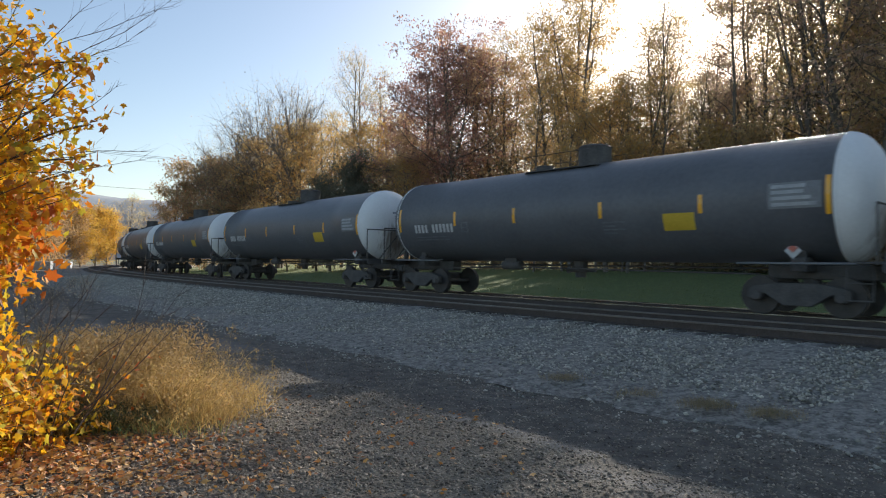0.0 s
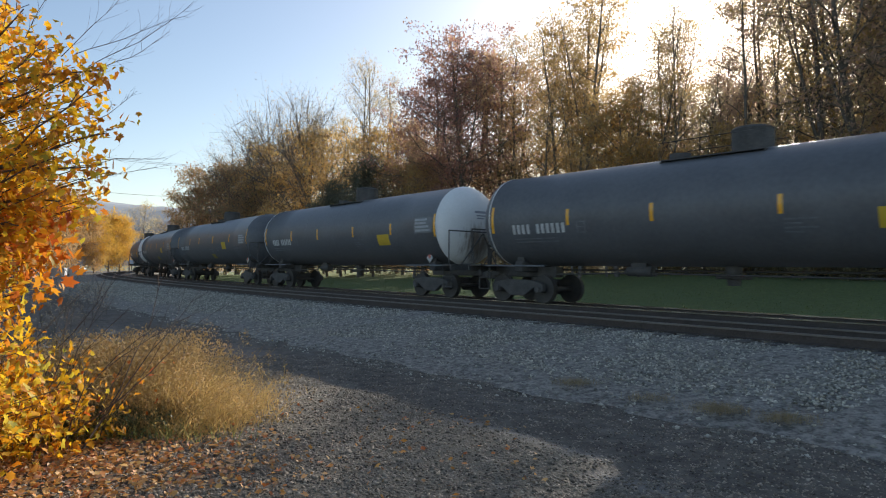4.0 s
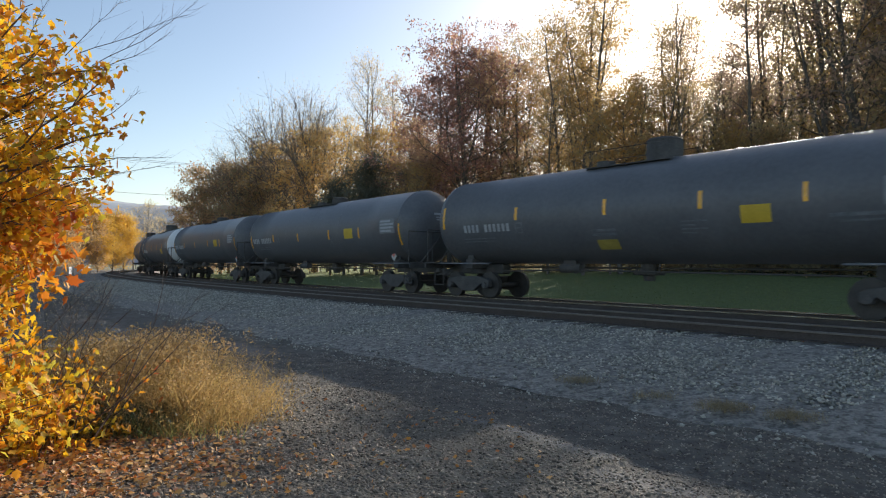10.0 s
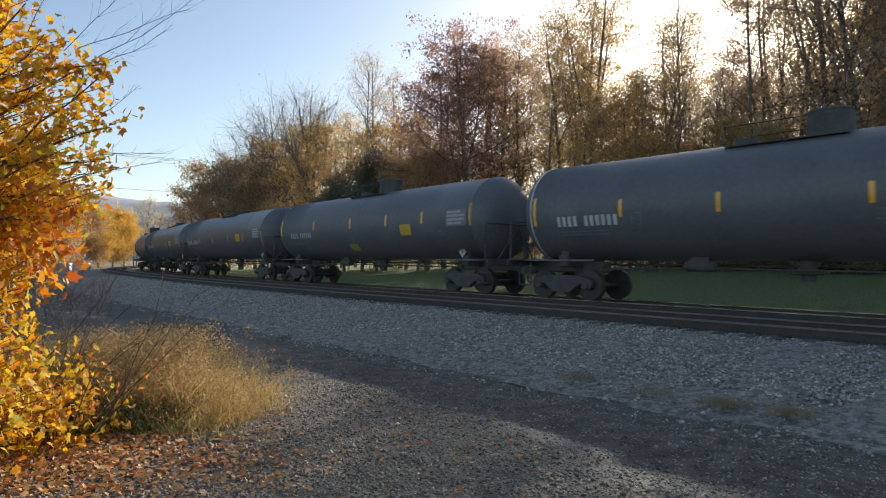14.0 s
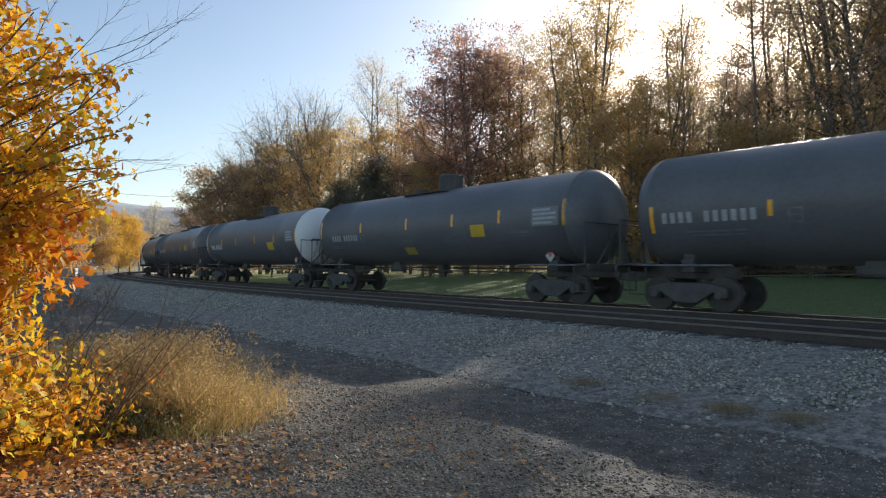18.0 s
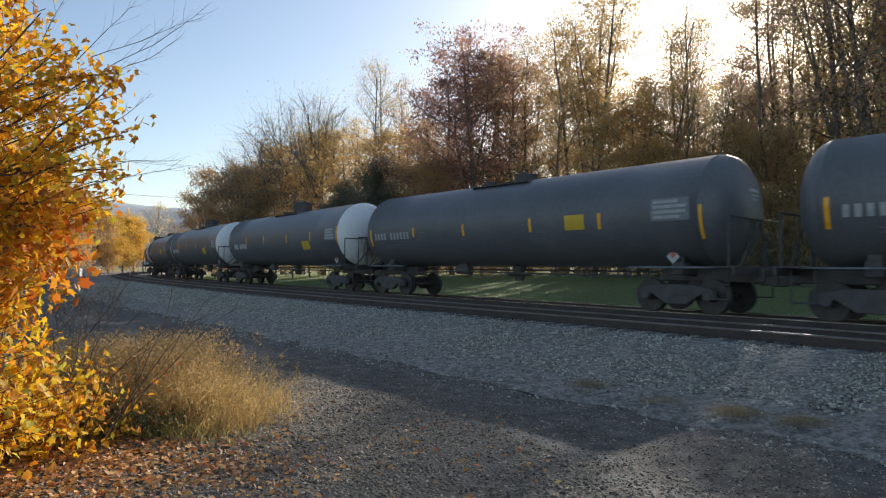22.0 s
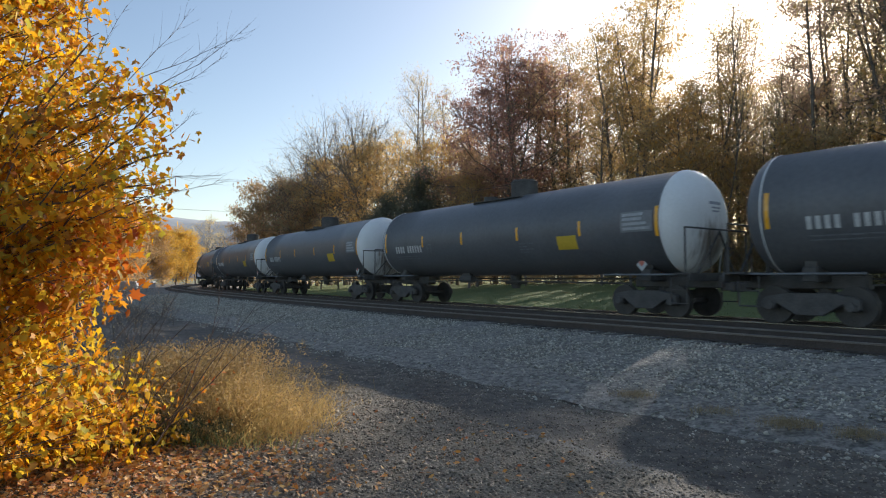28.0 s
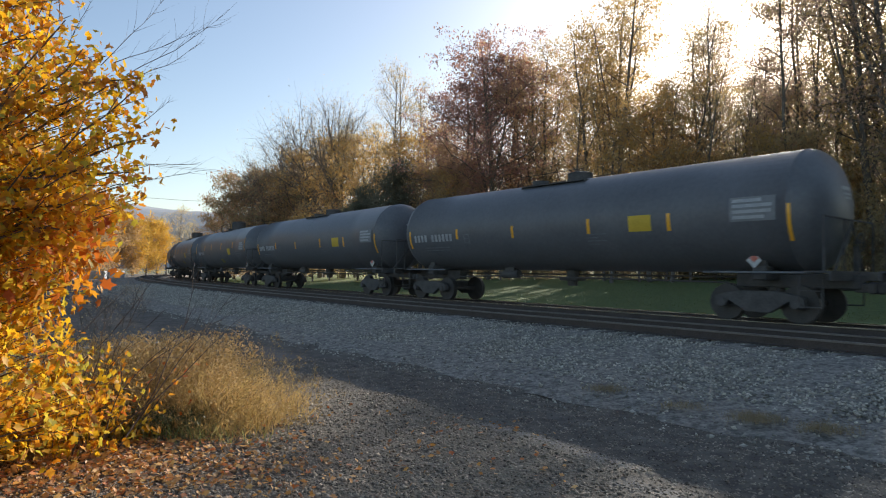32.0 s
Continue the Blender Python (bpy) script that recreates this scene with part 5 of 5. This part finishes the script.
    # bare twigs that reach out past the leaves
    for p, d, ln in (((1.04, -0.10, 3.03), (0.44, 0.29, 0.85), 0.83), ((1.22, -0.08, 2.97), (0.65, 0.29, 0.70), 0.87), ((1.18, -0.18, 3.02), (0.84, 0.34, 0.42), 0.77), ((1.17, 0.02, 2.96), (0.79, 0.38, 0.48), 0.67), ((0.72, -0.23, 3.14), (0.15, 0.01, 0.99), 0.58), ((0.80, -0.12, 3.15), (0.35, 0.03, 0.94), 0.50),
                     ((0.72, -0.33, 3.28), (0.45, 0.26, 0.86), 0.46), ((0.67, -0.03, 3.40), (0.11, 0.01, 0.99), 0.38), ((1.08, 0.01, 2.31), (0.88, 0.42, 0.23), 0.60), ((1.00, -0.20, 2.16), (0.88, 0.47, -0.01), 0.79), ((1.26, -0.08, 2.58), (0.64, 0.34, 0.69), 0.36)):
        verts, faces = [], []
        st = np.array((cx + p[0], cy + p[1], p[2]))
        bp, br = limb(rng, st, np.array(d) - np.array((0, 0, 0.06)), ln * 1.03, 0.0032, 0.07, 7, 0.02)
        tube(bp, br, 4, verts, faces)
        for j in range(1, 7):
            for _ in range(2):
                dd = (bp[j + 1] - bp[j]) / np.linalg.norm(bp[j + 1] - bp[j]) + rng.normal(0, 0.35, 3)
                tp, tw = limb(rng, bp[j], dd, ln * rng.uniform(0.12, 0.36), 0.0013, 0.12, 3, 0.10)
                tube(tp, tw, 3, verts, faces)
        put("bare_twig", fast_mesh("bare_twig", np.array(verts), np.array(faces), 4, TWIG), root, "leafless twig")


def blades(rng, x, y, z, h, lean, width):
    """Grass blades: tapering strips of two quads, each an island."""
    n = len(x)
    a = rng.uniform(0, 6.28, n)
    b = rng.uniform(0, 6.28, n)
    p = np.stack([x, y, z], 1)
    w = np.stack([np.cos(a), np.sin(a), np.zeros(n)], 1) * width[:, None]
    ln = np.stack([np.cos(b) * lean, np.sin(b) * lean, np.ones(n)], 1) * h[:, None]
    m = p + ln * np.array((0.45, 0.45, 0.58))
    t = p + ln
    v = np.stack([p - w, p + w, m + w * 0.7, m - w * 0.7, t + w * 0.15, t - w * 0.15], 1).reshape(-1, 3)
    i = (np.arange(n) * 6)[:, None]
    f = np.concatenate([i + np.array([[0, 1, 2, 3]]), i + np.array([[3, 2, 4, 5]])], 0)
    return v, f


def build_bank():
    rng = np.random.default_rng(31)
    n = 26000
    x = np.concatenate([rng.normal(-2.85, 0.50, n // 2), rng.normal(-3.9, 0.8, n - n // 2)])
    y = np.concatenate([rng.normal(6.55, 0.55, n // 2), rng.normal(7.1, 0.8, n - n // 2)])
    clump = np.sin(x * 9 + 2 * np.sin(y * 7)) * np.sin(y * 8 + 1.5 * np.sin(x * 6))
    keep = (y > 5.65 + 0.12 * (x + 3) + 0.12 * np.sin(x * 6)) & (y < 9.6) & (x < -1.85 + 0.15 * np.sin(y * 5)) & (rng.random(n) < 0.55 + 0.45 * clump)
    x, y = x[keep], y[keep]
    edge = np.clip((-1.7 - x) / 1.5, 0.1, 1) * np.clip((y - 5.4) / 0.9, 0.35, 1)
    h = (0.12 + 0.36 * edge) * rng.uniform(0.25, 1.2, len(x)) ** 1.2 * (1 + 0.35 * np.sin(x * 4.3 + 1) * np.sin(y * 5.1))
    v, f = blades(rng, x, y, land(x, y)[0] - 0.02, h, rng.uniform(0.1, 1.7, len(x)), rng.uniform(0.0015, 0.0042, len(x)))
    tagged(put("dry_grass", fast_mesh("dry_grass", v, f, 4, L_STRAW)), "tall straw-coloured dry grass on the bank", "grass", kind="stuff")
    ears = v.reshape(-1, 6, 3)[::5, 4:].mean(1)
    v, f = leaf_cloud(rng, ears, (0.02, 0.02, 0.03), 6, 0.022)
    tagged(put("grass_ears", fast_mesh("grass_ears", v, f, 4, L_STRAW)), "feathery dry seed ears in the grass", "grass", kind="stuff")
    n = 600
    x, y = rng.normal(-3.1, 0.5, n), rng.normal(5.8, 0.12, n)
    v, f = blades(rng, x, y, land(x, y)[0] - 0.02, rng.uniform(0.06, 0.2, n), rng.uniform(0.2, 0.9, n), rng.uniform(0.002, 0.004, n))
    tagged(put("green_grass", fast_mesh("green_grass", v, f, 4, L_GRASS)), "low green grass at the bank's foot", "grass", kind="stuff")
    n = 2600
    x, y = rng.normal(-3.35, 0.30, n), rng.normal(6.02, 0.13, n)
    v, f = blades(rng, x, y, land(x, y)[0] - 0.02, rng.uniform(0.08, 0.30, n), rng.uniform(0.2, 1.2, n), rng.uniform(0.002, 0.005, n))
    w, g = leaf_cloud(rng, v.reshape(-1, 6, 3)[::2, 3], (0.03, 0.03, 0.03), 3, 0.035)
    tagged(put("dark_weeds", fast_mesh("dark_weeds", np.concatenate([v, w]), np.concatenate([f, g + len(v)]), 4, L_SHADE)), "dark green weeds at the foot of the bank", "weeds", kind="stuff")
    # goldenrod gone to seed
    n = 420
    x, y = rng.normal(-3.9, 0.75, n), rng.normal(7.3, 0.6, n)
    keep = (x < -2.8) & (y > 6.3) & (y < 9.2)
    x, y = x[keep], y[keep]
    z0 = land(x, y)[0]
    h = rng.uniform(0.42, 0.74, len(x))
    v1, f1 = blades(rng, x, y, z0 - 0.02, h, rng.uniform(0.05, 0.25, len(x)), np.full(len(x), 0.003))
    tops = v1.reshape(-1, 6, 3)[:, 4:].mean(1)
    v2, f2 = leaf_cloud(rng, tops, (0.05, 0.05, 0.06), 34, 0.035)
    n = 300
    x, y = rng.normal(-3.0, 0.5, n), rng.normal(6.7, 0.4, n)
    keep = (x < -2.0) & (y > 6.05) & (y < 8.4)
    x, y = x[keep], y[keep]
    w1, g1 = blades(rng, x, y, land(x, y)[0] - 0.02, rng.uniform(0.2, 0.52, len(x)) * np.clip((-1.6 - x) / 1.0, 0.4, 1.1), rng.uniform(0.1, 0.6, len(x)), np.full(len(x), 0.0025))
    w2, g2 = leaf_cloud(rng, w1.reshape(-1, 6, 3)[:, 3:].reshape(-1, 3), (0.045, 0.045, 0.05), 9, 0.028)
    v1, f1, v2, f2 = np.concatenate([v1, w1]), np.concatenate([f1, g1 + len(v1)]), np.concatenate([v2, w2]), np.concatenate([f2, g2 + len(v2)])
    ob = tagged(put("goldenrod_stems", fast_mesh("goldenrod_stems", v1, f1, 4, L_STRAW)), "dry goldenrod stems on the bank", "weeds", kind="stuff")
    tagged(put("goldenrod_heads", fast_mesh("goldenrod_heads", v2, f2, 4, L_FLUFF)), "fluffy tan goldenrod seed heads", "weeds", kind="stuff")
    # dead stems
    root = tagged(new("dead_shrub"), "leafless shrub with thin dark stems and a few red leaves", "shrub")
    verts, faces, tips = [], [], []
    for k in range(16):
        st = np.array((rng.uniform(-4.0, -3.1), rng.uniform(5.2, 5.9), 0.0))
        d = np.array((rng.uniform(0.0, 0.9), rng.uniform(0.0, 0.5), 1.0))
        bp, br = limb(rng, st, d, rng.uniform(1.0, 2.0), 0.0075, 0.12, 6, -0.02)
        verts, faces = [], []
        tube(bp, br, 4, verts, faces)
        for j in range(2, 6):
            tp, tw = limb(rng, bp[j], bp[j + 1] - bp[j] + rng.normal(0, 0.12, 3), rng.uniform(0.2, 0.5), 0.003, 0.12, 3, 0.0)
            tube(tp, tw, 3, verts, faces)
            if bp[j][2] < 0.5:
                tips += [tp[-1], bp[j], tp[1]]
        put("stem", fast_mesh("stem", np.array(verts), np.array(faces), 4, TWIG), root)
    v, f = leaf_cloud(rng, tips, (0.07, 0.07, 0.06), 2, 0.062, "maple")
    put("leaves", fast_mesh("leaves", v, f, 3, L_RED), root, "a few red leaves")
    low = np.stack([rng.normal(-3.75, 0.40, 520), rng.normal(5.35, 0.30, 520), np.abs(rng.normal(0.15, 0.34, 520)) + 0.04], 1)
    low = low[low[:, 0] + 0.9 * low[:, 2] < -2.75]
    shoots = tagged(new("maple_shoots"), "low maple shoots with orange and yellow leaves", "shrub")
    verts, faces = [], []
    for p in low[::3]:
        foot = np.array((p[0] - 0.15, p[1] + 0.1, -0.02))
        tube(np.array([foot, (foot + p) / 2 + np.array((0, 0, 0.05)), p]), np.array([0.005, 0.004, 0.002]), 4, verts, faces)
    tagged(put("brushwood", fast_mesh("brushwood", np.array(verts), np.array(faces), 4, TWIG), shoots), "thin brown shoots", kind="stuff")
    v, f = leaf_cloud(rng, low, (0.07, 0.07, 0.04), 5, 0.075, "maple")
    put("leaves", fast_mesh("leaves", v, f, 3, L_MAPLE), shoots, "orange and yellow lobed leaves")
    # small weeds at the ballast's foot
    for x0, y0, nb in ((1.75, 8.9, 150), (3.1, 7.3, 260), (3.66, 6.9, 200), (2.5, 7.9, 90), (4.6, 6.0, 160)):
        x, y = rng.normal(x0, 0.15, nb * 2), rng.normal(y0, 0.10, nb * 2)
        v, f = blades(rng, x, y, np.full(nb * 2, -0.02), rng.uniform(0.03, 0.12, nb * 2), rng.uniform(0.2, 1.1, nb * 2), np.full(nb * 2, 0.0022))
        w, g = leaf_cloud(rng, v.reshape(-1, 6, 3)[::2, 3], (0.015, 0.015, 0.012), 3, 0.016)
        tagged(put("weed_tuft", fast_mesh("weed_tuft", np.concatenate([v, w]), np.concatenate([f, g + len(v)]), 4, L_WEED)), "small tuft of dry weeds at the ballast's foot", "weeds", "weed tufts", "stuff")
    # fallen leaves
    n = 4200
    x, y = rng.normal(-3.4, 0.95, n), rng.normal(4.9, 0.55, n)
    x2, y2 = rng.uniform(-4, 0.8, 420), rng.uniform(3.6, 7.4, 420)
    x, y = np.concatenate([x, x2]), np.concatenate([y, y2])
    keep = (y > 3.4)
    x, y = x[keep], y[keep]
    c = np.stack([x, y, land(x, y)[0] + 0.022], 1)
    v, f = leaf_cloud(rng, c, (0.001, 0.001, 0.010), 1, 0.06, "maple")
    mid = np.repeat(c, 13, axis=0)
    v[:, 2] = mid[:, 2] + (v[:, 2] - mid[:, 2]) * 0.55
    tagged(put("fallen_leaves", fast_mesh("fallen_leaves", v, f, 3, L_FALL)), "fallen orange and brown leaves on the gravel", "leaves", kind="stuff")
    # grass beyond the line
    n = 60000
    s, u = -25 + 110 * rng.random(n), -4.0 - 26 * rng.random(n) ** 1.6
    x, y, _ = line_at(s, u)
    v, f = blades(rng, x, y, land(x, y)[0] - 0.02, rng.uniform(0.03, 0.10, n), rng.uniform(0.2, 0.9, n), rng.uniform(0.008, 0.02, n))
    tagged(put("meadow_grass", fast_mesh("meadow_grass", v, f, 4, L_GRASS)), "short green grass beyond the tracks", "grass", kind="stuff")


build_ground()
build_bed()
build_far()
build_forest()
cars = build_train()
build_maple()
build_bank()
build_stones()
build_tracks()


def motions():
    """The train rolls past at a steady pace; its wheels turn while it is near."""
    times = [0.5 * k for k in range(65)]
    for i, car in cars.items():
        walk(car, [(t, car_pose(i, t)) for t in times])
        near = [k for k in range(1, 32 * FPS) if -12 < PITCH * i - run(k / FPS) < 46]
        if not near:
            continue
        near = [0] + near + [32 * FPS]
        for wheelset in [c for c in car.children if c.name.startswith("wheelset")]:
            at = wheelset.matrix_basis.translation.copy()
            rows = []
            for j, k in enumerate(near):
                q = near[1] if j == 0 else near[-2] if j == len(near) - 1 else k
                rows.append((k / FPS, pose(at.x, at.y, at.z, 0, math.degrees(run(q / FPS) / WHEEL_R) % 360, 0)))
            walk(wheelset, rows)


motions()
